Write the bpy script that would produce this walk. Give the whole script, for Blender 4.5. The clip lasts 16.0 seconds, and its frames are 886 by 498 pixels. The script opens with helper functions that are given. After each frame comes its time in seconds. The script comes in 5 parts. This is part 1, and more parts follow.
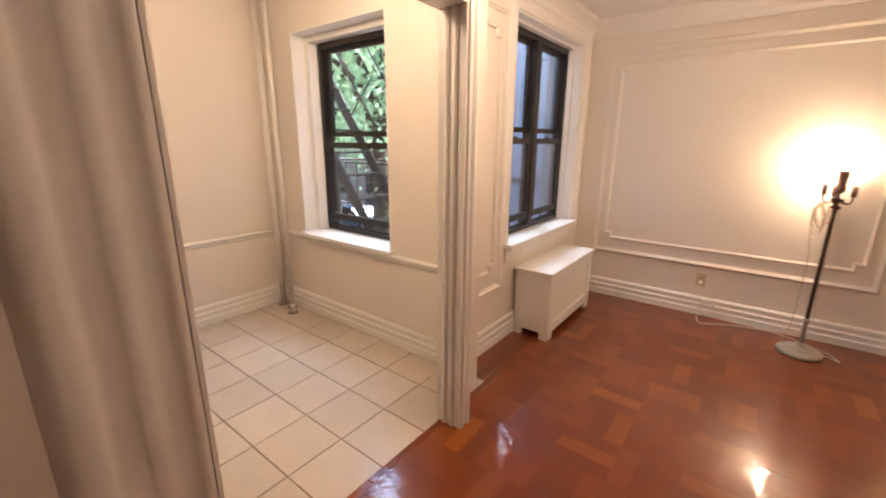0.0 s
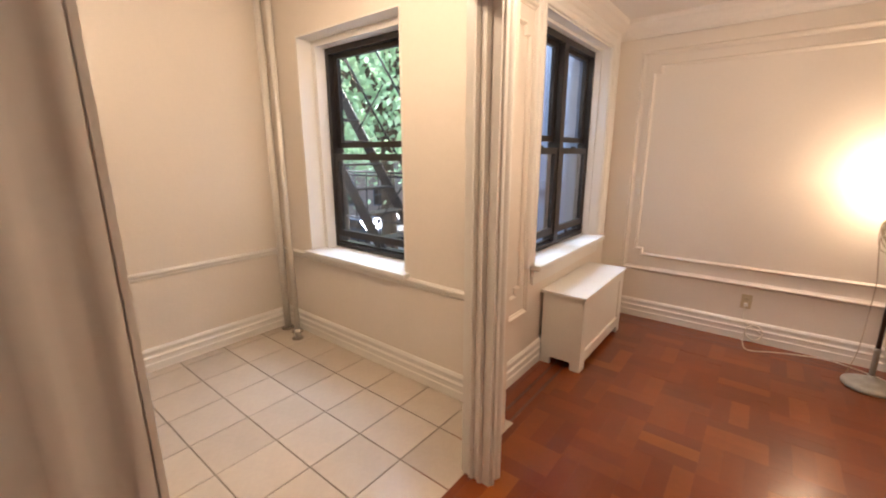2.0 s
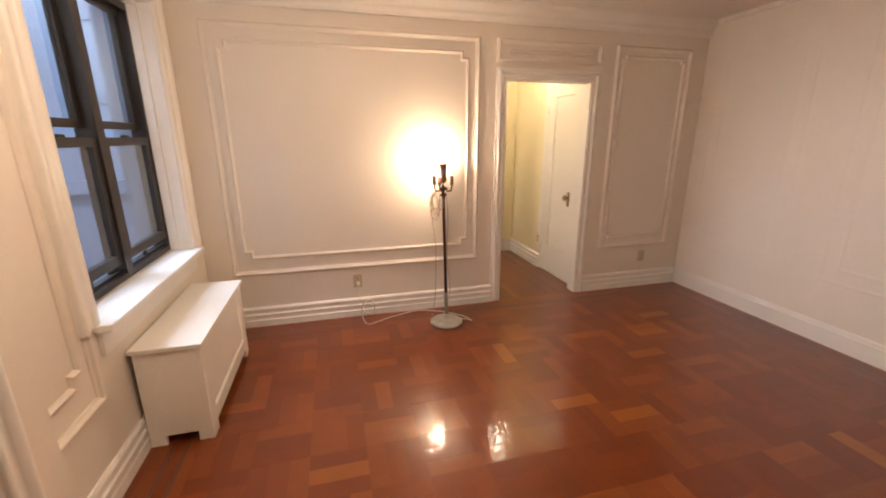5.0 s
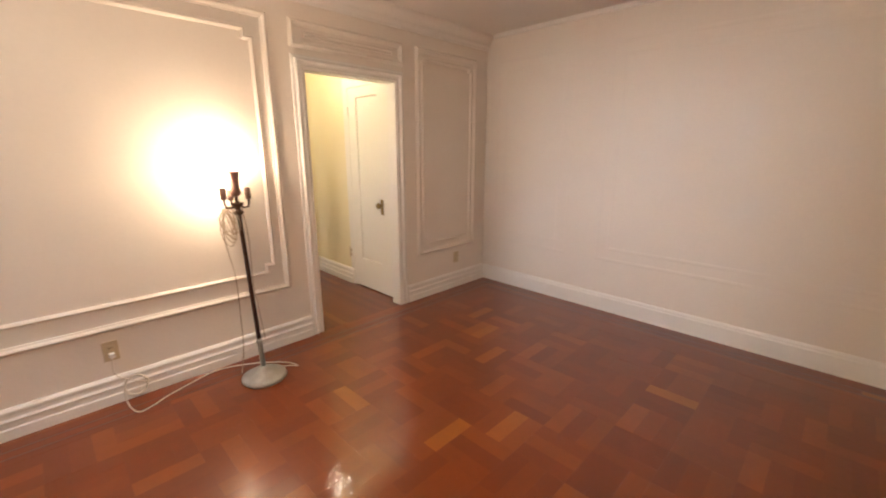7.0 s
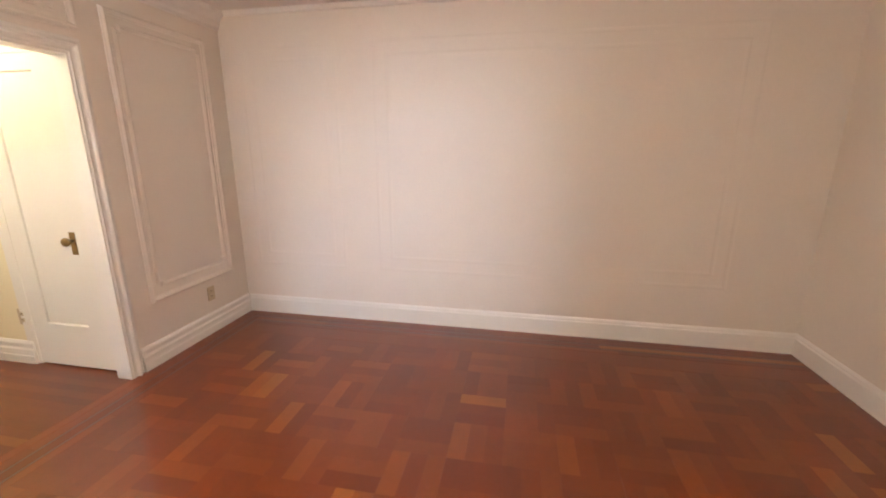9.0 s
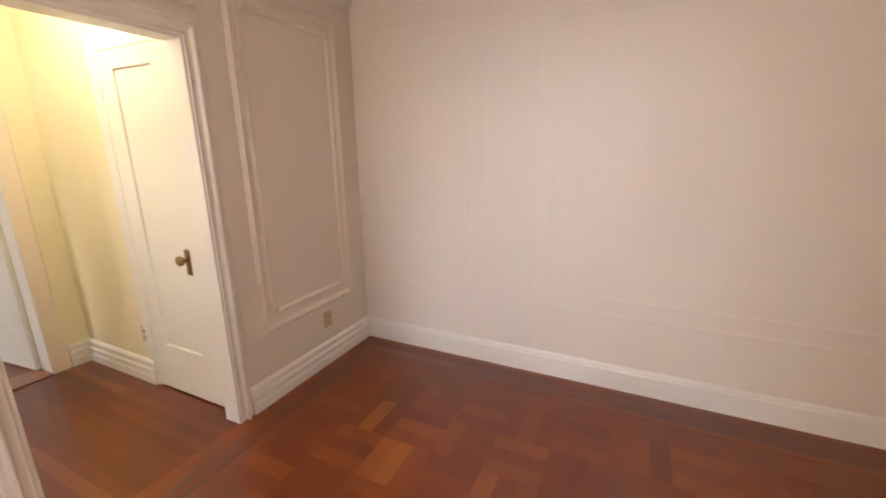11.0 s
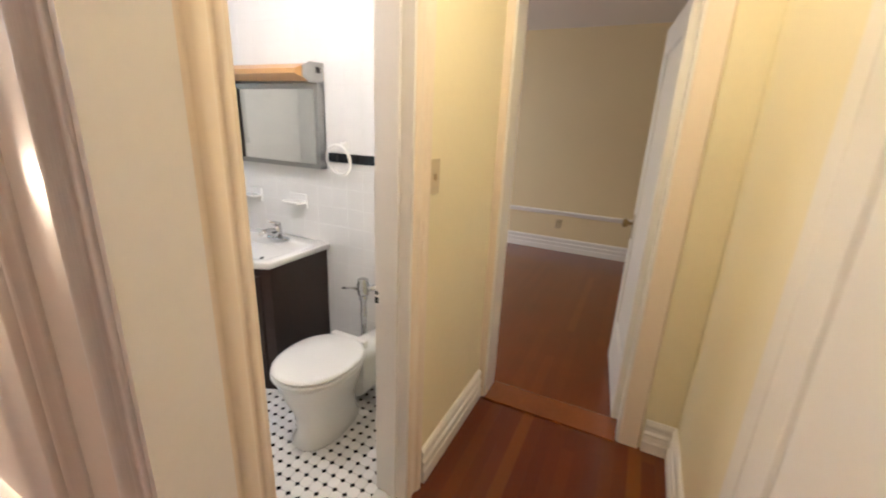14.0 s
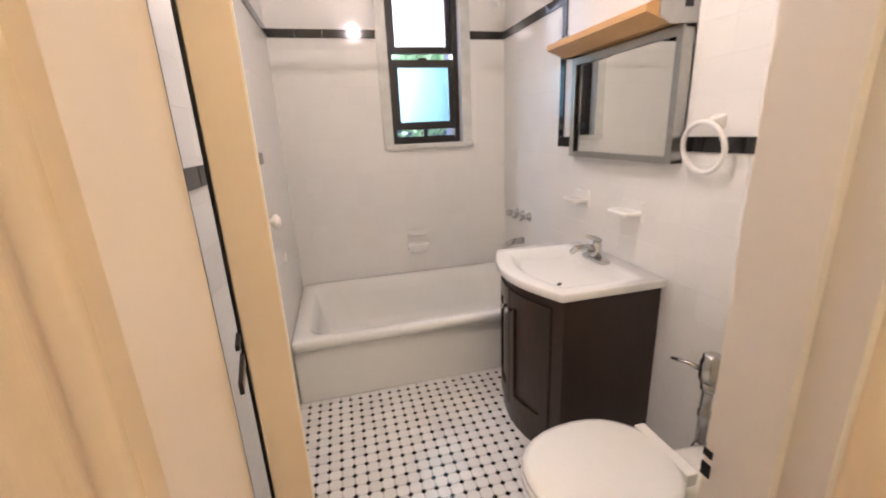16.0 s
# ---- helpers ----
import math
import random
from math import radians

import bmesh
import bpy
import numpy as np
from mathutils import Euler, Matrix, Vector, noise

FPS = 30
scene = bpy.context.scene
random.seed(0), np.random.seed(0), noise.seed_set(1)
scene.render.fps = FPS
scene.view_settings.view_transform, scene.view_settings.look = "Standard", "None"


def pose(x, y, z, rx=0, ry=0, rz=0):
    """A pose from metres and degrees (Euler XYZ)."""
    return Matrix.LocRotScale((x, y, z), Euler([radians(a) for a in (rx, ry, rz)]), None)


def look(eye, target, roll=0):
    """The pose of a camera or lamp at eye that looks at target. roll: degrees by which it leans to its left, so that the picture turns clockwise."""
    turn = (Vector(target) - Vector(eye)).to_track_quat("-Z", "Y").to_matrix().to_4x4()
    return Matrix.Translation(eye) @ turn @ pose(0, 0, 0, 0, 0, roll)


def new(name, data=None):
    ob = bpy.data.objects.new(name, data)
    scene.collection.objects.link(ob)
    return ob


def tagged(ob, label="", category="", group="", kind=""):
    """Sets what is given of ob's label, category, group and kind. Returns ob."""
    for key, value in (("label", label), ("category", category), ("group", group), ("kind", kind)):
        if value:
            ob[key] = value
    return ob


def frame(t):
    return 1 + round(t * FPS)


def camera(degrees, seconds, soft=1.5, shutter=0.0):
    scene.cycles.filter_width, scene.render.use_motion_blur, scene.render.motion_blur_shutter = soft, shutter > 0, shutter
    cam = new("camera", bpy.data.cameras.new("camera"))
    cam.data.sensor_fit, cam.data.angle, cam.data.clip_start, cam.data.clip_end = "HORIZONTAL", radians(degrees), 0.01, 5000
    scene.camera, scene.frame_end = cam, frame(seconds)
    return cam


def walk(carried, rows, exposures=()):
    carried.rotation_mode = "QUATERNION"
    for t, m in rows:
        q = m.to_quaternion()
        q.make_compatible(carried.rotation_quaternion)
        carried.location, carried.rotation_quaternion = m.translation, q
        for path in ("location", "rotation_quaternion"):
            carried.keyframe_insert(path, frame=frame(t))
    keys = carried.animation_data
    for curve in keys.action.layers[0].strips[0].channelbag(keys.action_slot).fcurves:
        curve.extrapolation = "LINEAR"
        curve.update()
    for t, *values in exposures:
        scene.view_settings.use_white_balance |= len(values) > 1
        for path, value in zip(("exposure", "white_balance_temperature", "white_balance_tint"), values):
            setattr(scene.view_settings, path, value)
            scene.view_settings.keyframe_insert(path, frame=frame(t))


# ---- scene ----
cam = camera(95.2, 16.0, 1.9, 0.25)
PATH = [
    (0, (-0.027, 0.144, 1.476), (-1.203, 1.678, 0.962), 0.4),
    (0.5, (-0.064, 0.199, 1.459), (-1.482, 1.528, 0.989), 0.2),
    (1, (-0.143, 0.21, 1.485), (-1.629, 1.485, 1.076), -0.7),
    (1.5, (-0.226, 0.251, 1.492), (-1.619, 1.618, 1.057), -0.5),
    (2, (-0.275, 0.328, 1.466), (-1.487, 1.851, 1.006), -0.1),
    (2.5, (-0.328, 0.425, 1.456), (-1.35, 2.08, 0.991), -0.0),
    (3, (-0.355, 0.536, 1.446), (-1.157, 2.296, 0.936), -1.3),
    (3.5, (-0.352, 0.617, 1.484), (-0.817, 2.483, 0.936), -0.1),
    (4, (-0.374, 0.677, 1.51), (-0.396, 2.602, 0.966), -0.4),
    (6.5, (-0.433, 1.24, 1.456), (0.638, 2.868, 1.008), 0.4),
    (7, (-0.435, 1.387, 1.435), (0.944, 2.752, 0.952), -0.0),
    (7.5, (-0.349, 1.498, 1.419), (1.233, 2.625, 0.942), -0.0),
    (8, (-0.228, 1.665, 1.451), (1.554, 2.454, 1.0), -1.1),
    (8.5, (-0.18, 1.719, 1.463), (1.728, 2.078, 0.982), 0.1),
    (11, (0.566, 2.314, 1.48), (2.313, 3.156, 0.993), -0.8),
    (11.5, (0.819, 2.604, 1.468), (2.278, 3.878, 0.967), 0.0),
    (12, (1.083, 2.857, 1.485), (2.127, 4.512, 1.068), 1.5),
    (12.5, (1.298, 3.157, 1.501), (1.878, 5.006, 1.007), 1.5),
    (13, (1.433, 3.448, 1.49), (1.646, 5.374, 0.993), 1.3),
    (13.5, (1.524, 3.738, 1.459), (1.319, 5.652, 0.917), 0.9),
    (14, (1.552, 3.968, 1.444), (0.729, 5.695, 0.859), 2.6),
    (14.5, (1.454, 4.173, 1.436), (0.175, 5.604, 0.874), 0.2),
    (15, (1.318, 4.349, 1.396), (-0.177, 5.56, 0.852), 0.6),
    (15.5, (1.221, 4.484, 1.377), (-0.51, 5.352, 0.877), 0.3),
    (16, (1.16, 4.578, 1.325), (-0.707, 5.032, 0.771), -2.6),
]
# seconds, stops, kelvin, tint of the clip's own white balance
BALANCE = [(0, 1.05, 6700, 19), (1.0, 1.17, 6750, 19), (2.0, 1.03, 6600, 17), (4, 1.06, 6700, 18), (6.5, 1.2, 6500, 14), (8.0, 1.5, 5850, 12), (8.5, 1.68, 5800, 12), (11, 1.48, 5900, 12), (12.0, 1.2, 5950, 11), (13.3, 1.05, 5500, 8), (14.5, 1.22, 6200, 20), (15.0, 1.25, 6350, 23), (15.5, 1.02, 6400, 23), (16, 1.0, 6450, 23)]
walk(cam, [(t, look(e, g, r)) for t, e, g, r in PATH], BALANCE)

# ---- world, sun, exposure ----
world = bpy.data.worlds.new("world")
scene.world = world
world.use_nodes = True
wn = world.node_tree
sky = wn.nodes.new("ShaderNodeTexSky")
sky.sky_type = "NISHITA"
sky.sun_disc = False
sky.sun_elevation = radians(50)
sky.sun_rotation = radians(0)
wn.links.new(sky.outputs[0], wn.nodes["Background"].inputs[0])
wn.nodes["Background"].inputs[1].default_value = 0.15


def lamp_light(name, kind, m, energy, color, size=0.05, size_y=None, spot=None):
    d = bpy.data.lights.new(name, kind)
    d.energy, d.color = energy, color
    if kind == "AREA":
        d.size = size
        if size_y:
            d.shape, d.size_y = "RECTANGLE", size_y
    elif kind == "SUN":
        d.angle = size
    else:
        d.shadow_soft_size = size
    ob = new(name, d)
    ob.matrix_world = m
    return ob


lamp_light("sun", "SUN", look((0, 9, 11), (0, 0, 0)), 5.0, (1, 0.95, 0.88), radians(0.5))
lamp_light("floor_lamp_light", "POINT", pose(0.40, 4.05, 1.285), 15, (1, 0.76, 0.51), 0.03)
lamp_light("hall_light", "POINT", pose(1.40, 4.95, 2.30), 7.5, (1, 0.87, 0.64), 0.07)
lamp_light("bath_light", "POINT", pose(0.05, 4.85, 2.30), 12, (1, 0.92, 0.86), 0.04)
lamp_light("nook_light", "POINT", pose(-1.75, 1.1, 2.42), 19, (1, 0.80, 0.57), 0.09)
lamp_light("living_light", "POINT", pose(-0.4, 2.0, 2.32), 18, (1, 0.81, 0.59), 0.08)
# the open sky above the court, as it reaches the windows
lamp_light("sky_over_nook_window", "AREA", look((-2.45, 4.0, 4.2), (-2.4, 1.2, 0.4)), 50, (0.58, 0.77, 1), 1.6, 1.2)
lamp_light("sky_over_living_window", "AREA", look((-3.3, 3.4, 4.2), (-0.2, 3.2, 0.2)), 60, (0.55, 0.74, 1), 1.2, 1.6)
lamp_light("sky_west_of_court", "AREA", look((-8.5, 4.3, 2.8), (3.0, 1.8, 1.3)), 200, (0.90, 0.91, 1), 1.8, 2.4)
lamp_light("sky_over_bath_window", "AREA", look((-3.0, 5.2, 3.3), (-1.6, 5.25, 1.9)), 14, (0.80, 0.92, 1), 0.7, 0.7)
# fill lamp added to brighten the bedroom, in an unseen invented window opening
lamp_light("sky_bedroom_window", "AREA", look((-3.28, 7.6, 1.5), (0, 7.6, 1.0)), 28, (0.90, 0.92, 1), 1.1, 1.3)

# ---- materials ----


def node(t, kind, **kw):
    n = t.nodes.new(kind)
    for k, v in kw.items():
        n.inputs[k.replace("_", " ")].default_value = v
    return n


def mat(name, color, rough=0.5, metal=0.0, var=0.08, scale=6.0, bump=0.0, bump_scale=60.0, island=0.0, obj=0.0, coat=0.0, rvar=0.1, stretch=(1, 1, 1), spec=0.5, fine=0.04):
    """A plain surface with stains at one scale, grain at a finer one, and a little relief."""
    m = bpy.data.materials.new(name)
    m.use_nodes = True
    t = m.node_tree
    b = t.nodes["Principled BSDF"]
    b.inputs["Metallic"].default_value = metal
    b.inputs["Coat Weight"].default_value = coat
    b.inputs["Coat Roughness"].default_value = 0.08
    b.inputs["Specular IOR Level"].default_value = spec
    co = node(t, "ShaderNodeTexCoord")
    mp = node(t, "ShaderNodeMapping", Scale=stretch)
    t.links.new(co.outputs["Object"], mp.inputs[0])
    n1 = node(t, "ShaderNodeTexNoise", Scale=scale, Detail=5.0)
    n2 = node(t, "ShaderNodeTexNoise", Scale=bump_scale, Detail=3.0)
    for n in (n1, n2):
        t.links.new(mp.outputs[0], n.inputs["Vector"])
    total = None

    def term(sock, amount):
        nonlocal total
        r = node(t, "ShaderNodeMapRange")
        r.inputs["From Min"].default_value, r.inputs["From Max"].default_value = 0.1, 0.9
        r.inputs["To Min"].default_value, r.inputs["To Max"].default_value = 1 - amount, 1 + amount
        t.links.new(sock, r.inputs["Value"])
        if total is None:
            total = r.outputs[0]
        else:
            mm = node(t, "ShaderNodeMath")
            mm.operation = "MULTIPLY"
            t.links.new(total, mm.inputs[0])
            t.links.new(r.outputs[0], mm.inputs[1])
            total = mm.outputs[0]
    term(n1.outputs["Fac"], var)
    term(n2.outputs["Fac"], fine)
    if island:
        term(node(t, "ShaderNodeNewGeometry").outputs["Random Per Island"], island)
    if obj:
        term(node(t, "ShaderNodeObjectInfo").outputs["Random"], obj)
    mx = node(t, "ShaderNodeVectorMath")
    mx.operation = "SCALE"
    mx.inputs[0].default_value = color
    t.links.new(total, mx.inputs["Scale"])
    t.links.new(mx.outputs[0], b.inputs["Base Color"])
    rr = node(t, "ShaderNodeMapRange")
    rr.inputs["From Min"].default_value, rr.inputs["From Max"].default_value = 0.3, 0.7
    rr.inputs["To Min"].default_value, rr.inputs["To Max"].default_value = max(0.0, rough * (1 - rvar)), min(1.0, rough * (1 + rvar))
    t.links.new(n1.outputs["Fac"], rr.inputs["Value"])
    t.links.new(rr.outputs[0], b.inputs["Roughness"])
    if bump:
        bp = node(t, "ShaderNodeBump", Strength=bump, Distance=0.004)
        t.links.new(n2.outputs["Fac"], bp.inputs["Height"])
        t.links.new(bp.outputs[0], b.inputs["Normal"])
    return m


def glow(name, color, strength):
    m = bpy.data.materials.new(name)
    m.use_nodes = True
    b = m.node_tree.nodes["Principled BSDF"]
    b.inputs["Base Color"].default_value = (*color, 1)
    b.inputs["Emission Color"].default_value = (*color, 1)
    b.inputs["Emission Strength"].default_value = strength
    return m


def glass(name, color=(1, 1, 1), rough=0.0):
    m = bpy.data.materials.new(name)
    m.use_nodes = True
    b = m.node_tree.nodes["Principled BSDF"]
    b.inputs["Base Color"].default_value = (*color, 1)
    b.inputs["Transmission Weight"].default_value = 1.0
    b.inputs["Roughness"].default_value = rough
    b.inputs["IOR"].default_value = 1.45
    return m


PAINT = mat("cream_wall_paint", (0.80, 0.725, 0.635), 0.42, var=0.03, scale=1.6, bump=0.12, bump_scale=45, fine=0.02, rvar=0.03)
TRIM = mat("glossy_trim_paint", (0.84, 0.80, 0.74), 0.3, var=0.02, scale=4, fine=0.015, rvar=0.0)
# cream trim with the hall lamp's peach light mixed into its colour
HALLTRIM = mat("lamp_warmed_trim_paint", (0.85, 0.735, 0.595), 0.32, var=0.02, scale=4, fine=0.015, rvar=0.0)
CEIL = mat("ceiling_paint", (0.80, 0.75, 0.69), 0.7, var=0.03, scale=2, bump=0.1, bump_scale=50)
YELLOW = mat("pale_yellow_paint", (0.85, 0.765, 0.53), 0.4, var=0.035, scale=2, bump=0.12, bump_scale=45, fine=0.02, rvar=0.03)
TAN = mat("tan_bedroom_paint", (0.76, 0.63, 0.38), 0.5, var=0.04, scale=1.5, bump=0.1, bump_scale=45, fine=0.02, rvar=0.03)
WOOD = mat("red_brown_parquet", (0.235, 0.062, 0.018), 0.16, var=0.25, scale=5, bump=0.06, bump_scale=70, island=0.3, coat=0.6, stretch=(1, 1, 1), fine=0.12)
PLANK = mat("parquet_strip", (0.25, 0.068, 0.018), 0.16, var=0.2, scale=5, bump=0.06, bump_scale=70, obj=0.35, coat=0.6, fine=0.12)
DARKSTRIP = mat("dark_inlay", (0.11, 0.025, 0.009), 0.29, var=0.2, scale=8, coat=0.6, rvar=0.0)
TILE = mat("beige_floor_tile", (0.56, 0.48, 0.39), 0.22, var=0.06, scale=9, bump=0.05, bump_scale=40, obj=0.05)
GROUT = mat("dark_grout", (0.16, 0.13, 0.10), 0.8, var=0.15, scale=20)
BLACK = mat("black_window_paint", (0.018, 0.014, 0.012), 0.35, var=0.2, scale=12, bump=0.05)
WTILE = mat("white_wall_tile", (0.80, 0.79, 0.76), 0.12, var=0.02, scale=5, fine=0.01)
DOORP = mat("door_paint", (0.84, 0.80, 0.72), 0.32, var=0.02, scale=3, fine=0.015, rvar=0.0)
BTILE = mat("black_glazed_tile", (0.01, 0.01, 0.01), 0.1, var=0.1)

# ---- builders ----


def ob_from(name, bm, material, parent=None, label="", category="", group="", kind=""):
    me = bpy.data.meshes.new(name)
    bmesh.ops.recalc_face_normals(bm, faces=bm.faces)
    bm.to_mesh(me)
    bm.free()
    if material:
        me.materials.append(material)
    ob = new(name, me)
    if parent:
        ob.parent = parent
    return tagged(ob, label, category, group, kind)


def part(name, bm, material, parent, label=""):
    return ob_from(name, bm, material, parent, label)


def add_box(bm, x0, y0, z0, x1, y1, z1):
    vs = [bm.verts.new(p) for p in ((x0, y0, z0), (x1, y0, z0), (x1, y1, z0), (x0, y1, z0), (x0, y0, z1), (x1, y0, z1), (x1, y1, z1), (x0, y1, z1))]
    for f in ((3, 2, 1, 0), (4, 5, 6, 7), (0, 1, 5, 4), (1, 2, 6, 5), (2, 3, 7, 6), (3, 0, 4, 7)):
        bm.faces.new([vs[i] for i in f])
    return vs


def box(x0, y0, z0, x1, y1, z1, bevel=0.0, seg=2):
    bm = bmesh.new()
    add_box(bm, x0, y0, z0, x1, y1, z1)
    if bevel:
        bmesh.ops.bevel(bm, geom=bm.edges[:], offset=bevel, segments=seg, profile=0.6, affect="EDGES", clamp_overlap=True)
    return bm


def boxes(rows):
    bm = bmesh.new()
    for r in rows:
        add_box(bm, *r)
    return bm


def sweep(bm, path, profile, normal, closed=True):
    """Runs a profile along a path in a plane. Profile points: across (to the right of the way, seen against the normal) and out along the normal."""
    n = Vector(normal).normalized()
    pts = [Vector(p) for p in path]
    k = len(pts)
    rings = []
    for i, p in enumerate(pts):
        a = pts[i - 1] if (closed or i > 0) else None
        b = pts[(i + 1) % k] if (closed or i < k - 1) else None
        d0 = (p - a).normalized() if a is not None else None
        d1 = (b - p).normalized() if b is not None else None
        d0, d1 = d0 or d1, d1 or d0
        s0, s1 = d0.cross(n), d1.cross(n)
        s = (s0 + s1)
        s = s / max(1e-6, s.dot(s0)) if s.length > 1e-6 else s0
        rings.append([bm.verts.new(p + s * u + n * v) for u, v in profile])
    q = len(profile)
    for i in range(k if closed else k - 1):
        r0, r1 = rings[i], rings[(i + 1) % k]
        for j in range(q):
            bm.faces.new((r0[j], r0[(j + 1) % q], r1[(j + 1) % q], r1[j]))
    if not closed:
        bm.faces.new(rings[0][::-1])
        bm.faces.new(rings[-1])
    return bm


def lathe(profile, seg=24, axis=(0, 0, 1), at=(0, 0, 0)):
    """Turns a profile of (radius, height) about an axis."""
    bm = bmesh.new()
    rings = []
    for r, h in profile:
        rings.append([bm.verts.new((r * math.cos(2 * math.pi * i / seg), r * math.sin(2 * math.pi * i / seg), h)) for i in range(seg)])
    for a, b in zip(rings, rings[1:]):
        for i in range(seg):
            bm.faces.new((a[i], a[(i + 1) % seg], b[(i + 1) % seg], b[i]))
    bm.faces.new(rings[0][::-1])
    bm.faces.new(rings[-1])
    bm.transform(Matrix.Translation(at) @ Vector((0, 0, 1)).rotation_difference(Vector(axis)).to_matrix().to_4x4())
    for f in bm.faces:
        f.smooth = len(f.verts) == 4
    return bm


def tube(path, r, seg=10, closed=False):
    """A round bar along a path."""
    bm = bmesh.new()
    pts = [Vector(p) for p in path]
    k = len(pts)
    rings, ref = [], None
    for i, p in enumerate(pts):
        a = pts[i - 1] if (closed or i) else pts[0]
        b = pts[(i + 1) % k] if (closed or i < k - 1) else pts[-1]
        d = (b - a).normalized()
        if ref is None:
            ref = d.orthogonal().normalized()
        ref = (ref - d * ref.dot(d)).normalized()
        side = d.cross(ref)
        rad = r[i] if isinstance(r, (list, tuple)) else r
        rings.append([bm.verts.new(p + (ref * math.cos(2 * math.pi * j / seg) + side * math.sin(2 * math.pi * j / seg)) * rad) for j in range(seg)])
    for i in range(k if closed else k - 1):
        a, b = rings[i], rings[(i + 1) % k]
        for j in range(seg):
            bm.faces.new((a[j], a[(j + 1) % seg], b[(j + 1) % seg], b[j])).smooth = True
    if not closed:
        bm.faces.new(rings[0][::-1])
        bm.faces.new(rings[-1])
    return bm


def empty(name, at=(0, 0, 0), label="", category="", group="", kind=""):
    ob = new(name)
    ob.location = at
    ob.empty_display_size = 0.05
    return tagged(ob, label, category, group, kind)


# ---- plan ----
XW, XE, YN, YS = -1.42, 3.05, 4.20, -0.28       # living room faces
NX, NY = -3.44, 2.12                            # nook faces
DX0, DX1 = -1.205, -1.08                        # wall between nook and living room
OY0, OY1 = 0.49, 1.665                          # opening in it
HX0, HX1, HY = 0.92, 1.89, 5.84                 # hall faces
BX, BYS, BYN = -1.62, 4.25, 5.74                # bathroom faces
CZ = 2.52                                       # ceiling
DOOR = (1.02, 1.84, 1.975)                      # living room doorway
BD = (4.445, 5.05, 1.98)                         # bathroom doorway
RD = (0.955, 1.66, 2.012)                         # bedroom doorway
W1 = (-3.03, -2.0, 0.70, 2.27)
W2 = (2.72, 3.97, 0.70, 2.30)
BW = (4.95, 5.43, 1.26, 2.34)

# ---- structure ----


def structure(name, bm, material, label=""):
    return ob_from(name, bm, material, None, label, "", "", "structure")


structure("floor", boxes([(XW - 0.2, -2.6, -0.12, XE + 0.2, YN + 0.02, -0.012), (0.75, YN + 0.02, -0.12, 2.6, 9.3, -0.012), (-3.2, 5.96, -0.12, 0.75, 9.3, -0.012)]), DARKSTRIP, "dark subfloor under glossy red-brown wooden strips")
structure("wall_north", boxes([
    (XW - 0.3, YN, 0, HX0 - 0.12, YN + 0.045, CZ), (HX0 - 0.12, YN, 0, DOOR[0], YN + 0.10, CZ), (DOOR[1], YN, 0, XE + 0.2, YN + 0.10, CZ), (DOOR[0], YN, DOOR[2], DOOR[1], YN + 0.10, CZ)]), PAINT, "cream painted wall with raised panel mouldings and doorway")
structure("wall_east", box(XE, -2.6, 0, XE + 0.2, YN, CZ), PAINT, "plain cream painted plaster wall")
structure("wall_south", box(0.9, YS - 0.15, 0, XE, YS, CZ), PAINT, "plain cream painted plaster wall")
structure("wall_entry", boxes([(-3.7, -2.75, 0, XE + 0.2, -2.6, CZ)]), PAINT, "plain cream wall behind the entry")
structure("wall_west", boxes([
    (XW - 0.3, 2.302, 0, XW, W2[0], CZ), (XW - 0.03, 2.02, 0, XW, 2.118, CZ), (XW - 0.002, 2.118, 0, XW, 2.302, CZ), (XW - 0.3, W2[1], 0, XW, YN, CZ),
    (XW - 0.3, W2[0], 0, XW, W2[1], W2[2]), (XW - 0.3, W2[0], W2[3], XW, W2[1], CZ)]), PAINT, "cream painted window wall")
structure("wall_nook_north", boxes([
    (NX - 0.25, NY, 0, W1[0], NY + 0.30, CZ + 0.1), (W1[1], NY, 0, -1.73, NY + 0.30, CZ + 0.1), (-1.73, NY, 0, XW - 0.002, NY + 0.18, CZ + 0.1),
    (W1[0], NY, 0, W1[1], NY + 0.30, W1[2]), (W1[0], NY, W1[3], W1[1], NY + 0.30, CZ + 0.1)]), PAINT, "cream painted window wall of the tiled nook")
structure("wall_nook_west", box(NX - 0.2, -2.6, 0, NX, NY, CZ + 0.1), PAINT, "cream painted wall with chair rail")
structure("wall_divider", boxes([
    (DX0, -2.6, 0, DX1, OY0, CZ + 0.1), (DX0, OY1, 0, DX1, 1.75, CZ + 0.1), (-1.26, 1.75, 0, -1.20, 1.97, CZ + 0.1), (XW - 0.002, 1.97, 0, -1.20, 2.02, CZ + 0.1), (DX0, OY0, 2.03, DX1, OY1, CZ + 0.1)]), PAINT, "cream dividing wall with wide cased opening")
structure("ceiling", boxes([(XW - 0.3, -2.75, CZ, XE + 0.2, YN + 0.10, CZ + 0.12)]), CEIL, "plain cream plaster ceiling")
structure("ceiling_nook", boxes([(NX - 0.2, -2.75, CZ + 0.1, DX0, NY + 0.18, CZ + 0.22)]), CEIL, "plain cream plaster ceiling")
structure("ceiling_hall", boxes([(HX0 - 0.12, YN + 0.10, CZ, HX1 + 0.5, HY, CZ + 0.12)]), YELLOW, "pale yellow plaster ceiling")
structure("ceiling_bath", boxes([(BX - 0.2, BYS - 0.02, CZ, HX0 - 0.12, BYN + 0.12, CZ + 0.12)]), CEIL, "white plaster ceiling")
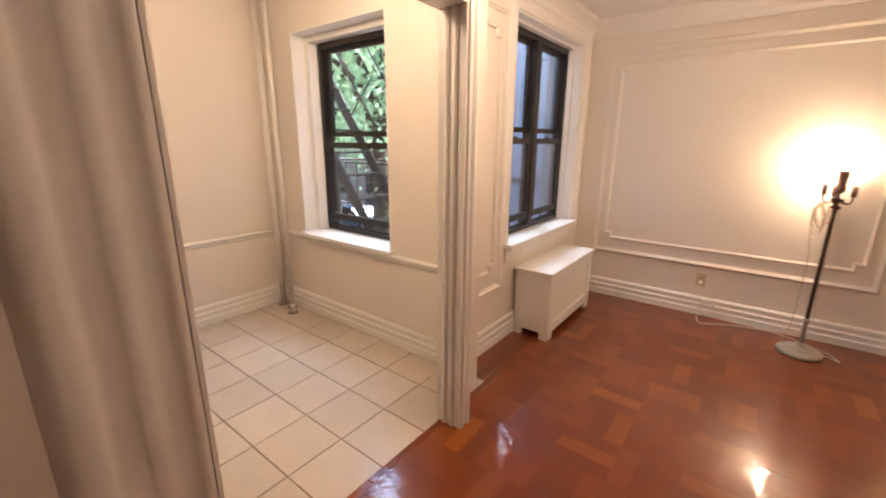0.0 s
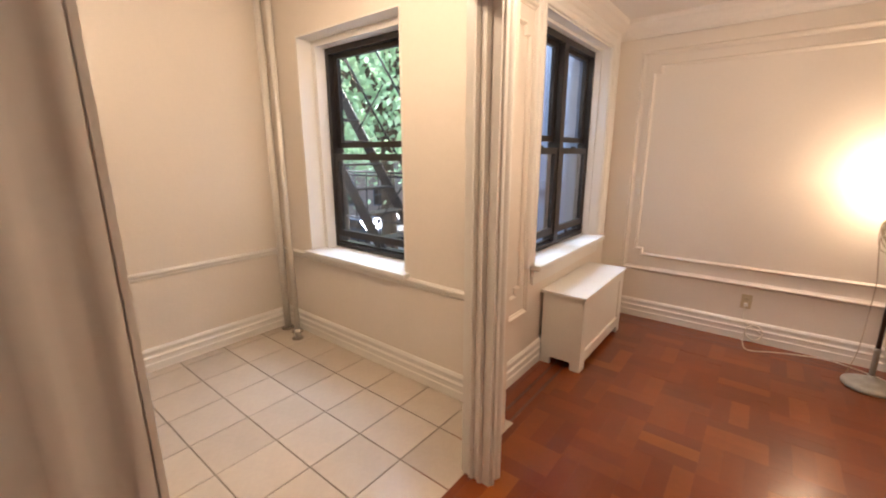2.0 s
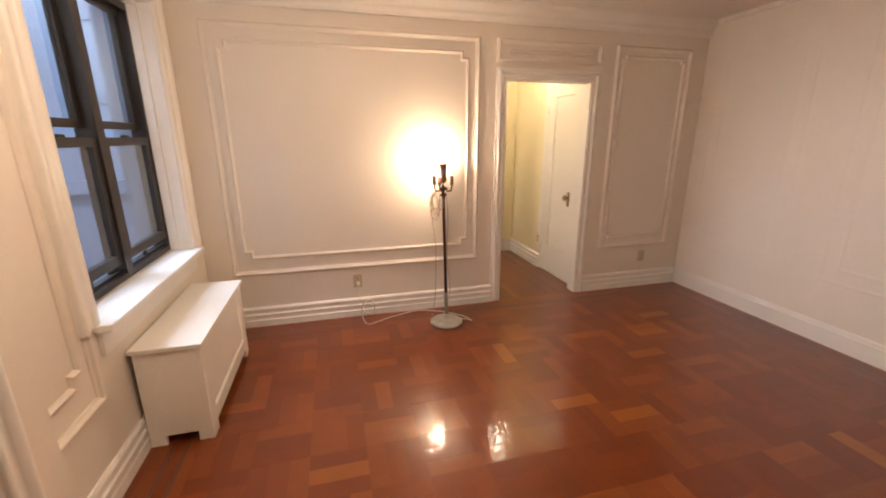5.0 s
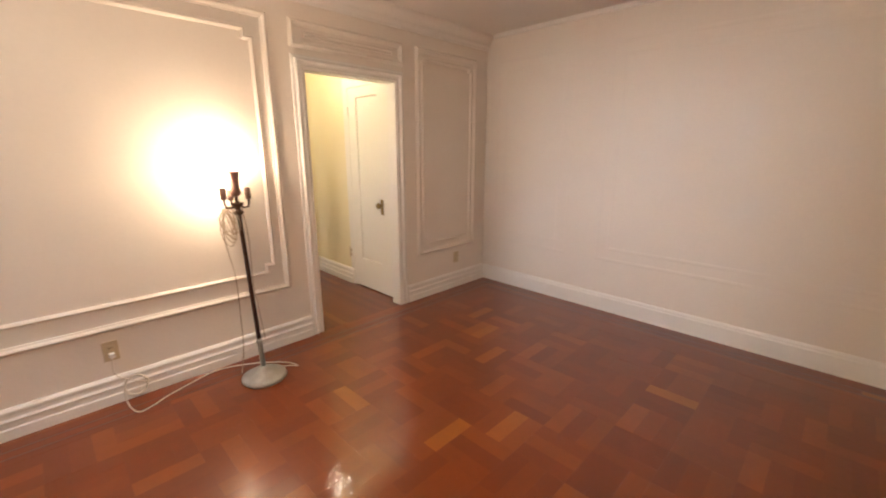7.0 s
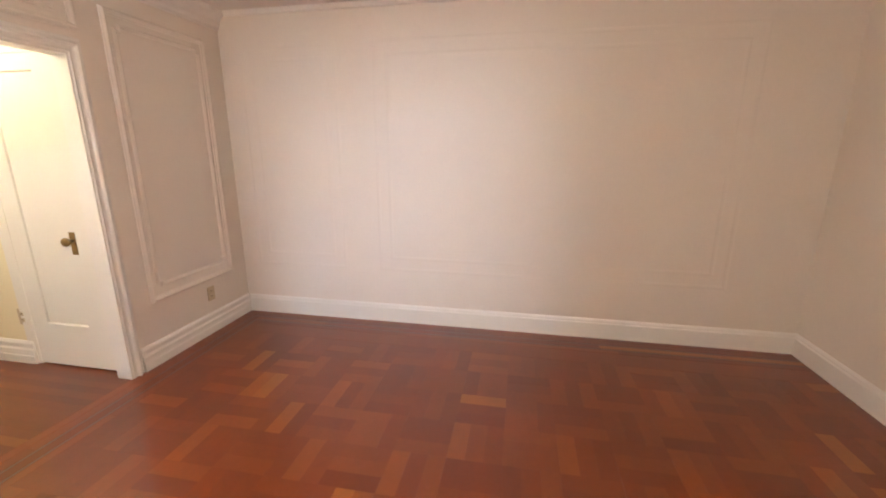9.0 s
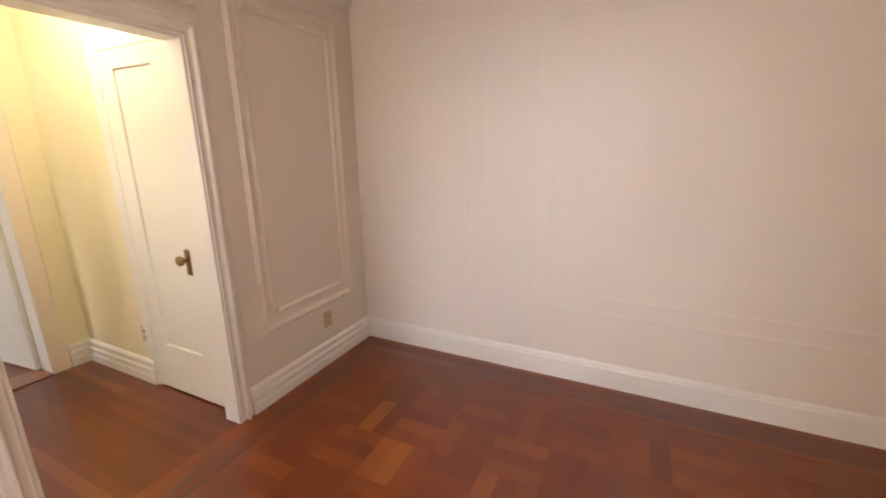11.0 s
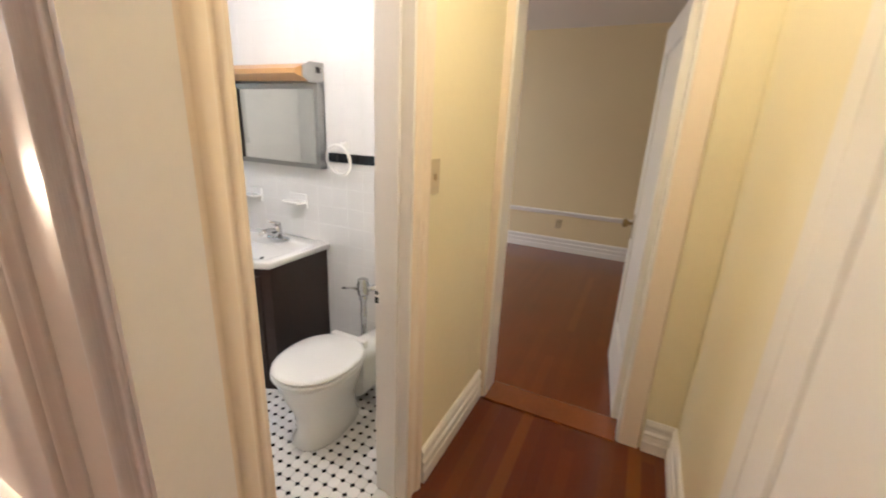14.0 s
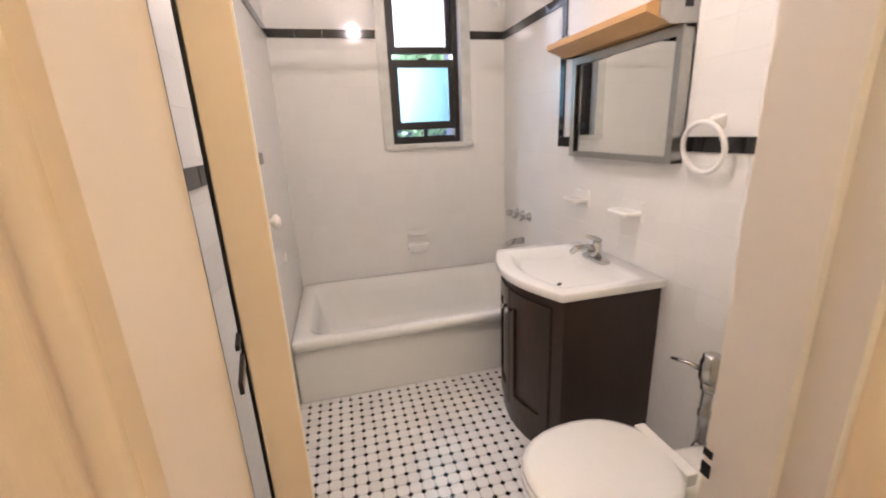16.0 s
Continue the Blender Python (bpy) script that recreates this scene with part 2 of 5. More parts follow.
structure("wall_hall_west", boxes([
    (HX0 - 0.12, YN + 0.10, 0, HX0, BD[0], CZ), (HX0 - 0.12, BD[1], 0, HX0, HY, CZ), (HX0 - 0.12, BD[0], BD[2], HX0, BD[1], CZ)]), YELLOW, "pale yellow hall wall with bathroom doorway")
structure("wall_hall_east", boxes([
    (HX1, YN + 0.10, 0, HX1 + 0.12, 4.36, CZ), (HX1, 5.0, 0, HX1 + 0.12, HY, CZ), (HX1, 4.36, 2.0, HX1 + 0.12, 5.0, CZ), (HX1 + 0.12, YN + 0.10, 0, HX1 + 0.2, HY, CZ)]), YELLOW, "pale yellow hall wall with closet doorway")
structure("wall_hall_north", boxes([
    (HX0 - 0.12, HY, 0, RD[0], HY + 0.13, CZ), (RD[1], HY, 0, 2.6, HY + 0.13, CZ), (RD[0], HY, RD[2], RD[1], HY + 0.13, CZ)]), YELLOW, "pale yellow hall wall with bedroom doorway")
# the opening in the west wall is unseen, added to hold the bedroom's fill lamp
structure("wall_bedroom", boxes([(-3.2, 9.0, 0, 2.6, 9.2, CZ), (2.4, HY + 0.13, 0, 2.6, 9.0, CZ), (-3.4, HY + 0.13, 0, -3.2, 7.0, CZ), (-3.4, 8.2, 0, -3.2, 9.2, CZ), (-3.4, 7.0, 0, -3.2, 8.2, 0.8), (-3.4, 7.0, 2.2, -3.2, 8.2, CZ), (-3.2, BYN + 0.12, 0, HX0 - 0.12, HY + 0.13, CZ)]), TAN, "tan painted bedroom walls")
structure("ceiling_bedroom", box(-3.4, HY, CZ, 2.6, 9.2, CZ + 0.12), CEIL, "plain cream plaster ceiling")
structure("wall_bath", boxes([
    (BX - 0.2, BYS, 0, BX, BW[0], CZ), (BX - 0.2, BW[1], 0, BX, BYN, CZ), (BX - 0.2, BW[0], 0, BX, BW[1], BW[2]), (BX - 0.2, BW[0], BW[3], BX, BW[1], CZ),
    (BX - 0.2, BYN, 0, HX0 - 0.12, BYN + 0.12, CZ), (BX, BYS - 0.04, 0, HX0 - 0.12, BYS, CZ)]), WTILE, "white glazed tile bathroom walls with black border")
structure("floor_bath", box(BX - 0.2, BYS - 0.02, -0.12, HX0 - 0.06, BYN + 0.1, -0.004), GROUT, "bathroom floor bed of grey grout")
structure("floor_nook", box(NX - 0.2, -2.6, -0.12, DX0 + 0.01, NY + 0.1, -0.004), GROUT, "dark grout bed under beige tiles")

# ---- trim ----
BASE = [(0, 0), (0.024, 0), (0.024, 0.055), (0.019, 0.062), (0.019, 0.088), (0.023, 0.094), (0.023, 0.102), (0.014, 0.112), (0.014, 0.130), (0.018, 0.138), (0.018, 0.150), (0.008, 0.165), (0, 0.165)]
RAIL = [(0, -0.028), (0.008, -0.028), (0.014, -0.016), (0.014, -0.004), (0.024, 0.006), (0.024, 0.018), (0.010, 0.028), (0, 0.028)]
CASE = [(0, 0), (0, 0.016), (0.012, 0.022), (0.030, 0.020), (0.036, 0.012), (0.060, 0.012), (0.068, 0.026), (0.086, 0.032), (0.098, 0.026), (0.100, 0)]
FLAT = [(0, 0), (0, 0.014), (0.006, 0.018), (0.082, 0.018), (0.090, 0.010), (0.090, 0)]
BEAD = [(-0.014, 0), (-0.014, 0.006), (-0.006, 0.014), (0.002, 0.019), (0.010, 0.011), (0.014, 0)]
OGEE = [(-0.020, 0), (-0.020, 0.008), (-0.010, 0.010), (-0.004, 0.022), (0.008, 0.025), (0.016, 0.012), (0.022, 0.007), (0.022, 0)]
CORN = [(0, 0), (0, -0.14), (0.010, -0.14), (0.016, -0.115), (0.030, -0.10), (0.034, -0.07), (0.055, -0.045), (0.075, -0.03), (0.080, 0)]


def softened(profile):
    """The same profile with its corners cut twice, between its fixed ends."""
    for _ in range(2):
        out = [profile[0]]
        for (a, b), (c, d) in zip(profile, profile[1:]):
            out += [(a * 0.75 + c * 0.25, b * 0.75 + d * 0.25), (a * 0.25 + c * 0.75, b * 0.25 + d * 0.75)]
        profile = out + [profile[-1]]
    return profile


CASE, BEAD, OGEE, CORN = softened(CASE), softened(BEAD), softened(OGEE), softened(CORN)


def trim(name, paths, profile, normal, material=None, m=None, label="", closed=False):
    bm = bmesh.new()
    for p in paths:
        sweep(bm, p, profile, normal, closed)
    ob = structure(name, bm, material or TRIM, label)
    if m is not None:
        ob.matrix_world = m
    return ob


def base_run(name, runs, material=None, label="stepped glossy white wooden baseboard"):
    for r in runs:
        trim(name, [[(x, y, 0) for x, y in r]], BASE, (0, 0, 1), material, None, label)


base_run("baseboard", [
    [(XW, 1.98), (XW, YN), (0.937, YN)], [(1.923, YN), (XE, YN)],
    [(NX, -0.6), (NX, NY), (-1.43, NY)],
    [(1.76, HY), (HX1, HY), (HX1, 5.03)],
    [(HX0, 5.16), (HX0, HY)],
    [(-3.2, 9.0), (2.4, 9.0)], [(DX1, -2.6), (DX1, 0.19)]])
trim("baseboard", [[(XE, YN - 0.024, 0), (XE, YS, 0), (0.9, YS, 0)]], [(0, 0), (0.018, 0), (0.018, 0.125), (0.013, 0.135), (0.013, 0.145), (0.005, 0.16), (0, 0.16)], (0, 0, 1), None, None, "plain white painted baseboard")
trim("chair_rail", [[(NX, -0.6, 0.672), (NX, NY, 0.672), (-1.43, NY, 0.672)]], RAIL, (0, 0, 1), None, None, "narrow white painted chair rail")
trim("cornice", [[(XW, 2.03, CZ), (XW, YN, CZ), (XE, YN, CZ)]], CORN, (0, 0, 1), CEIL, None, "plaster cornice below the ceiling")
trim("cornice", [[(XE, YN - 0.08, CZ), (XE, YS, CZ), (0.9, YS, CZ)]], [(0, 0), (0, -0.035), (0.012, -0.03), (0.03, 0)], (0, 0, 1), CEIL, None, "thin plaster cove")
trim("cornice", [[(NX, -0.6, CZ + 0.1), (NX, NY, CZ + 0.1), (-1.45, NY, CZ + 0.1)]], [(0, 0), (0, -0.05), (0.015, -0.045), (0.03, -0.02), (0.05, 0)], (0, 0, 1), CEIL, None, "thin plaster cove")


def casing(name, m, a0, a1, h, profile, label, material=None):
    """Trim round a doorway, seen from the local -y side."""
    bm = sweep(bmesh.new(), [(a1, 0, 0), (a1, 0, h), (a0, 0, h), (a0, 0, 0)], profile, (0, -1, 0), False)
    ob = structure(name, bm, material or TRIM, label)
    ob.matrix_world = m
    return ob


casing("door_casing", pose(0, YN, 0), DOOR[0], DOOR[1], DOOR[2], softened([(0, 0), (0, 0.013), (0.008, 0.016), (0.014, 0.008), (0.034, 0.008), (0.037, 0.024), (0.046, 0.030), (0.055, 0.024), (0.058, 0.011), (0.078, 0.009), (0.082, 0.004), (0.082, 0)]), "moulded glossy white door casing")
# bathroom doorway: a narrow casing with the head, and a broad deeply moulded one on the hinge side
o = structure("door_casing", sweep(bmesh.new(), [(BD[1], 0, 0), (BD[1], 0, BD[2]), (BD[0], 0, BD[2])], [(u * 0.96, v * 0.65) for u, v in CASE], (0, -1, 0), False), HALLTRIM, "moulded cream door casing")
o.matrix_world = pose(HX0, 0, 0, 0, 0, 90)
BROAD = softened([(0, 0), (0, 0.015), (0.010, 0.019), (0.017, 0.017), (0.020, 0.011), (0.029, 0.011), (0.033, 0.020), (0.045, 0.026), (0.058, 0.026), (0.065, 0.018), (0.068, 0.007), (0.088, 0.005), (0.108, 0.008), (0.112, 0.020), (0.122, 0.026), (0.136, 0.024), (0.141, 0.014), (0.141, 0)])
o = structure("door_casing", sweep(bmesh.new(), [(BD[0], 0, BD[2] + 0.1), (BD[0], 0, 0)], BROAD, (0, -1, 0), False), HALLTRIM, "broad cream door casing with deep mouldings")
o.matrix_world = pose(HX0, 0, 0, 0, 0, 90)
casing("door_casing", pose(0, HY, 0), RD[0], RD[1], RD[2], FLAT, "flat cream door casing", HALLTRIM)
casing("door_casing", pose(HX1, 0, 0, 0, 0, -90), -5.0, -4.36, 2.0, [(0, 0), (0, 0.005), (0.004, 0.006), (0.086, 0.006), (0.090, 0.003), (0.090, 0)], "flat cream closet casing", DOORP)
# door linings, proud of the masonry
structure("door_lining", boxes([(DOOR[0], YN - 0.01, 0, DOOR[0] + 0.012, YN + 0.102, DOOR[2] - 0.012), (DOOR[1] - 0.012, YN - 0.01, 0, DOOR[1], YN + 0.102, DOOR[2] - 0.012), (DOOR[0], YN - 0.01, DOOR[2] - 0.012, DOOR[1], YN + 0.102, DOOR[2])]), TRIM, "white painted door lining")
structure("door_lining", boxes([
    (HX0 - 0.13, BD[1] - 0.012, 0.02, HX0 + 0.008, BD[1], BD[2] - 0.012), (HX0 - 0.13, BD[0], BD[2] - 0.012, HX0 + 0.008, BD[1], BD[2]),
    (HX0 - 0.075, BD[1] - 0.024, 0.02, HX0 - 0.035, BD[1] - 0.012, BD[2] - 0.012)]), TRIM, "cream painted door lining with stop")
# hinge jamb apart from the lining, its warm lamplight put into the colour
structure("door_lining", box(HX0 - 0.13, BD[0], 0.02, HX0 + 0.008, BD[0] + 0.012, BD[2] - 0.012), HALLTRIM, "hinge jamb coloured warm for the hall lamp's light")
structure("door_lining", boxes([(RD[0], HY - 0.01, 0, RD[0] + 0.012, HY + 0.14, RD[2] - 0.012), (RD[1] - 0.012, HY - 0.01, 0, RD[1], HY + 0.14, RD[2] - 0.012), (RD[0], HY - 0.01, RD[2] - 0.012, RD[1], HY + 0.14, RD[2])]), TRIM, "cream painted door lining")

# wide cased opening between the nook and the living room
WIDE = [(0, 0), (0, 0.014), (0.010, 0.019), (0.024, 0.019), (0.038, 0.013), (0.052, 0.009), (0.075, 0.008), (0.090, 0.011), (0.105, 0.015), (0.125, 0.015), (0.140, 0.010), (0.165, 0.008), (0.190, 0.009), (0.205, 0.016), (0.222, 0.021), (0.245, 0.021), (0.262, 0.016), (0.276, 0.008), (0.29, 0)]
NARR = [(0, 0), (0, 0.020), (0.016, 0.024), (0.026, 0.012), (0.040, 0.010), (0.050, 0.020), (0.066, 0.024), (0.080, 0.016), (0.085, 0)]
WIDE, NARR = softened([(u, v * 0.65) for u, v in WIDE]), softened(NARR)
opening = structure("cased_opening", sweep(bmesh.new(), [(OY0, 0, 0), (OY0, 0, 2.03)], [(-u, v) for u, v in WIDE], (0, -1, 0), False), TRIM, "broad moulded white jamb casing")
opening.matrix_world = pose(DX1, 0, 0, 0, 0, 90)
for a, b in (((OY1, 0, 0), (OY1, 0, 2.03)),):
    o = structure("cased_opening", sweep(bmesh.new(), [a, b, (OY0, 0, 2.03)], NARR, (0, -1, 0), False), TRIM, "moulded white casing of the wide opening")
    o.matrix_world = pose(DX1, 0, 0, 0, 0, 90)
o = structure("cased_opening", sweep(bmesh.new(), [(-OY0, 0, 0), (-OY0, 0, 2.03), (-OY1, 0, 2.03)], FLAT[:1] + [(u * 0.9, v) for u, v in FLAT[1:]], (0, -1, 0), False), TRIM, "flat white casing on the nook side")
o.matrix_world = pose(DX0, 0, 0, 0, 0, -90)
structure("opening_lining", boxes([(DX0 - 0.012, OY1 - 0.012, 0, DX1 + 0.012, OY1, 2.018), (DX0 - 0.012, OY0, 0, DX1 + 0.012, OY0 + 0.012, 2.018), (DX0 - 0.012, OY0, 2.018, DX1 + 0.012, OY1, 2.03)]), TRIM, "white painted lining of the wide opening")
jambbead = [(-0.012, 0), (-0.012, 0.006), (0, 0.012), (0.012, 0.006), (0.012, 0)]
for dx in (-1.165, -1.12):
    trim("jamb_bead", [[(dx, OY1 - 0.012, 0), (dx, OY1 - 0.012, 2.018)]], jambbead, (0, -1, 0), None, None, "rounded bead on the jamb")


def panel(m, a0, a1, h0, h1, inner=0.085, notch=0.05):
    """A raised wall panel: a plain outer moulding and an inner one with notched corners."""
    trim("panel_moulding", [[(a0, 0, h0), (a1, 0, h0), (a1, 0, h1), (a0, 0, h1)]], OGEE, (0, -1, 0), PAINT, m, "painted rectangular panel moulding", True)
    b0, b1, g0, g1, k = a0 + inner, a1 - inner, h0 + inner * 1.5, h1 - inner * 1.2, notch
    trim("panel_moulding", [[(b0 + k, 0, g0), (b1 - k, 0, g0), (b1 - k, 0, g0 + k), (b1, 0, g0 + k), (b1, 0, g1 - k), (b1 - k, 0, g1 - k), (b1 - k, 0, g1), (b0 + k, 0, g1), (b0 + k, 0, g1 - k), (b0, 0, g1 - k), (b0, 0, g0 + k), (b0 + k, 0, g0 + k)]], BEAD, (0, -1, 0), PAINT, m, "painted inner moulding with notched corners", True)


panel(pose(0, YN, 0), -1.215, 0.775, 0.456, 2.255)
panel(pose(0, YN, 0), 2.085, 2.85, 0.456, 2.255, 0.058, 0.03)
trim("panel_moulding", [[(0.96, YN, 2.12), (1.90, YN, 2.12), (1.90, YN, 2.255), (0.96, YN, 2.255)]], OGEE, (0, -1, 0), PAINT, None, "painted panel moulding over the door", True)
trim("panel_moulding", [[(1.05, YN, 2.175), (1.81, YN, 2.175), (1.81, YN, 2.20), (1.05, YN, 2.20)]], [(u * 0.6, v * 0.6) for u, v in BEAD], (0, -1, 0), PAINT, None, "thin painted moulding over the door", True)
panel(pose(XW, 0, 0, 0, 0, 90), 2.10, 2.62, 0.456, 2.255, 0.09, 0.05)
# old panel mouldings under the paint of the east wall
TRACE = softened([(-0.016, 0), (-0.010, 0.0012), (0.0, 0.002), (0.010, 0.0012), (0.016, 0)])
for a0, a1 in ((-4.03, -3.21), (-2.89, -0.25)):
    for k in (0.0, 0.10):
        trim("panel_trace", [[(a0 + k, 0, 0.475 + k), (a1 - k, 0, 0.475 + k), (a1 - k, 0, 2.25 - k), (a0 + k, 0, 2.25 - k)]], TRACE, (0, -1, 0), PAINT, pose(XE, 0, 0, 0, 0, -90), "painted-over trace of an old panel moulding", True)
trim("panel_moulding", [[(-0.6, 9.0, 0.475), (1.9, 9.0, 0.475)]], RAIL, (0, 0, 1), None, None, "narrow painted bedroom rail")
structure("bedroom_threshold", box(RD[0] + 0.012, HY - 0.03, -0.012, RD[1] - 0.012, HY + 0.15, 0.010, 0.006), PLANK, "worn wooden door saddle")
MARBLE = mat("marble_saddle", (0.66, 0.66, 0.62), 0.25, var=0.15, scale=14)
structure("bath_threshold", box(HX0 - 0.125, BD[0] + 0.012, -0.012, HX0 + 0.002, BD[1] - 0.012, 0.018, 0.006), MARBLE, "pale marble door saddle")

# ---- windows ----
PANE = glass("window_glass", (0.93, 0.97, 1.0))
FROST = glass("frosted_glass", (0.27, 0.62, 0.76), 0.5)
FROSTW = glass("white_frosted_glass", (0.97, 0.99, 1.0), 0.45)
SILLP = mat("sill_paint", (0.82, 0.80, 0.76), 0.31, var=0.04, scale=9, rvar=0.0)


def sash(win, a0, a1, z0, z1, y, rail, top, bottom, pane, muntin=None):
    s = part("sash", boxes([(a0, y, z0, a0 + rail, y + 0.035, z1), (a1 - rail, y, z0, a1, y + 0.035, z1), (a0 + rail, y, z1 - top, a1 - rail, y + 0.035, z1), (a0 + rail, y, z0, a1 - rail, y + 0.035, z0 + bottom)]), BLACK, win)
    g = part("pane", box(a0 + rail, y + 0.014, z0 + bottom, a1 - rail, y + 0.019, z1 - top), pane, s, "clear window pane" if pane is PANE else "frosted bluish window pane")
    g.visible_shadow = False
    return s


def double_hung(name, m, a0, a1, z0, z1, depth, label, units=1, pane=PANE, rail=0.045, meet=0.53):
    """A black double-hung window set into an opening, seen from the local -y side."""
    win = empty(name, (0, 0, 0), label, "window", "", "structure")
    win.matrix_world = m
    f = 0.035
    rows = [(a0, depth, z0, a0 + f, depth + 0.09, z1), (a1 - f, depth, z0, a1, depth + 0.09, z1), (a0 + f, depth, z1 - 0.06, a1 - f, depth + 0.09, z1), (a0 + f, depth, z0, a1 - f, depth + 0.09, z0 + 0.03)]
    w = (a1 - a0 - 2 * f) / units
    for k in range(1, units):
        c = a0 + f + w * k
        rows.append((c - 0.035, depth - 0.006, z0 + 0.03, c + 0.035, depth + 0.09, z1 - 0.06))
    part("window_frame", boxes(rows), BLACK, win)
    zm = z0 + (z1 - z0) * meet
    for k in range(units):
        b0 = a0 + f + w * k + (0.035 if k else 0)
        b1 = a0 + f + w * (k + 1) - (0.035 if k < units - 1 else 0)
        sash(win, b0, b1, zm - 0.02, z1 - 0.06, depth + 0.045, rail, 0.03, 0.04, PANE if pane is not FROST else FROSTW)
        lo = sash(win, b0, b1, z0 + 0.09, zm + 0.025 - 0.09, depth + 0.006, rail, 0.045, 0.05, pane)
        part("screen_rail", boxes([(b0, depth + 0.03, z0 + 0.03, b1, depth + 0.044, z0 + 0.045), ((b0 + b1) / 2 - 0.012, depth + 0.03, z0 + 0.045, (b0 + b1) / 2 + 0.012, depth + 0.044, z0 + 0.09)]), BLACK, win)
        part("sash_lock", box((b0 + b1) / 2 - 0.03, depth + 0.008, zm - 0.065, (b0 + b1) / 2 + 0.03, depth + 0.030, zm - 0.052, 0.004), BLACK, lo)
    return win


double_hung("window_1", pose(0, NY, 0), W1[0] + 0.055, W1[1] - 0.055, W1[2] + 0.03, W1[3] - 0.035, 0.20, "black-painted double-hung window with clear panes")
double_hung("window_2", pose(XW, 0, 0, 0, 0, 90), W2[0] + 0.012, W2[1] - 0.012, W2[2] + 0.06, W2[3] - 0.012, 0.12, "black-painted paired double-hung window with clear panes", 2)
double_hung("window_3", pose(BX, 0, 0, 0, 0, 90), BW[0], BW[1], BW[2], BW[3], 0.06, "small black bathroom window with frosted panes", 1, FROST, 0.035, 0.55)


def reveal(m, a0, a1, z0, z1, d, label, stop=0.030):
    """Painted lining of a window opening with a stepped stop."""
    o = structure("window_lining", boxes([
        (a0, 0, z0, a0 + 0.012, d, z1), (a1 - 0.012, 0, z0, a1, d, z1), (a0 + 0.012, 0, z1 - 0.012, a1 - 0.012, d, z1),
        (a0 + 0.012, d * 0.55, z0, a0 + stop, d, z1 - 0.012), (a1 - stop, d * 0.55, z0, a1 - 0.012, d, z1 - 0.012), (a0 + stop, d * 0.55, z1 - stop, a1 - stop, d, z1 - 0.012)]), TRIM, label)
    o.matrix_world = m


reveal(pose(0, NY - 0.003, 0), W1[0], W1[1], W1[2], W1[3], 0.22, "white painted window reveal", 0.055)
reveal(pose(XW + 0.003, 0, 0, 0, 0, 90), W2[0], W2[1], W2[2], W2[3], 0.13, "white painted window reveal")
sill = structure("window_sill", box(W1[0] - 0.02, -0.055, W1[2] - 0.005, W1[1] + 0.03, 0.24, W1[2] + 0.028, 0.008), SILLP, "white painted window sill")
sill.matrix_world = pose(0, NY, 0)
sill = structure("window_sill", box(W2[0] - 0.04, -0.075, W2[2] + 0.02, W2[1] + 0.02, 0.16, W2[2] + 0.055, 0.008), SILLP, "white painted window sill")
sill.matrix_world = pose(XW, 0, 0, 0, 0, 90)
apron = structure("window_apron", box(W2[0] - 0.02, -0.02, W2[2] - 0.09, W2[1], 0, W2[2] + 0.02, 0.004), TRIM, "painted apron below the sill")
apron.matrix_world = pose(XW, 0, 0, 0, 0, 90)
trim("window_casing", [[(W2[1], 0, W2[2] + 0.05), (W2[1], 0, W2[3]), (W2[0], 0, W2[3]), (W2[0], 0, W2[2] + 0.05)]], [(u * 1.3, v) for u, v in CASE], (0, -1, 0), None, pose(XW, 0, 0, 0, 0, 90), "moulded white window casing")
trim("window_casing", [[(BW[1], 0, BW[2]), (BW[1], 0, BW[3]), (BW[0], 0, BW[3]), (BW[0], 0, BW[2])]], [(0, 0), (0, 0.012), (0.06, 0.012), (0.066, 0.006), (0.066, 0)], (0, -1, 0), MARBLE, pose(BX, 0, 0, 0, 0, 90), "pale stone window surround")
sill = structure("window_sill", box(BW[0] - 0.06, -0.035, BW[2] - 0.035, BW[1] + 0.07, 0.08, BW[2], 0.006), MARBLE, "pale stone bathroom window sill")
sill.matrix_world = pose(BX, 0, 0, 0, 0, 90)

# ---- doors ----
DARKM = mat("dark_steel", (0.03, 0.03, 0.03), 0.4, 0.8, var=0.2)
BRASS = mat("aged_brass", (0.36, 0.25, 0.11), 0.35, 1.0, var=0.25, scale=30)
CHROME = mat("chrome", (0.55, 0.55, 0.54), 0.14, 1.0, var=0.06, scale=20)
WPLAST = mat("white_plastic", (0.8, 0.78, 0.74), 0.35, var=0.03, scale=20)


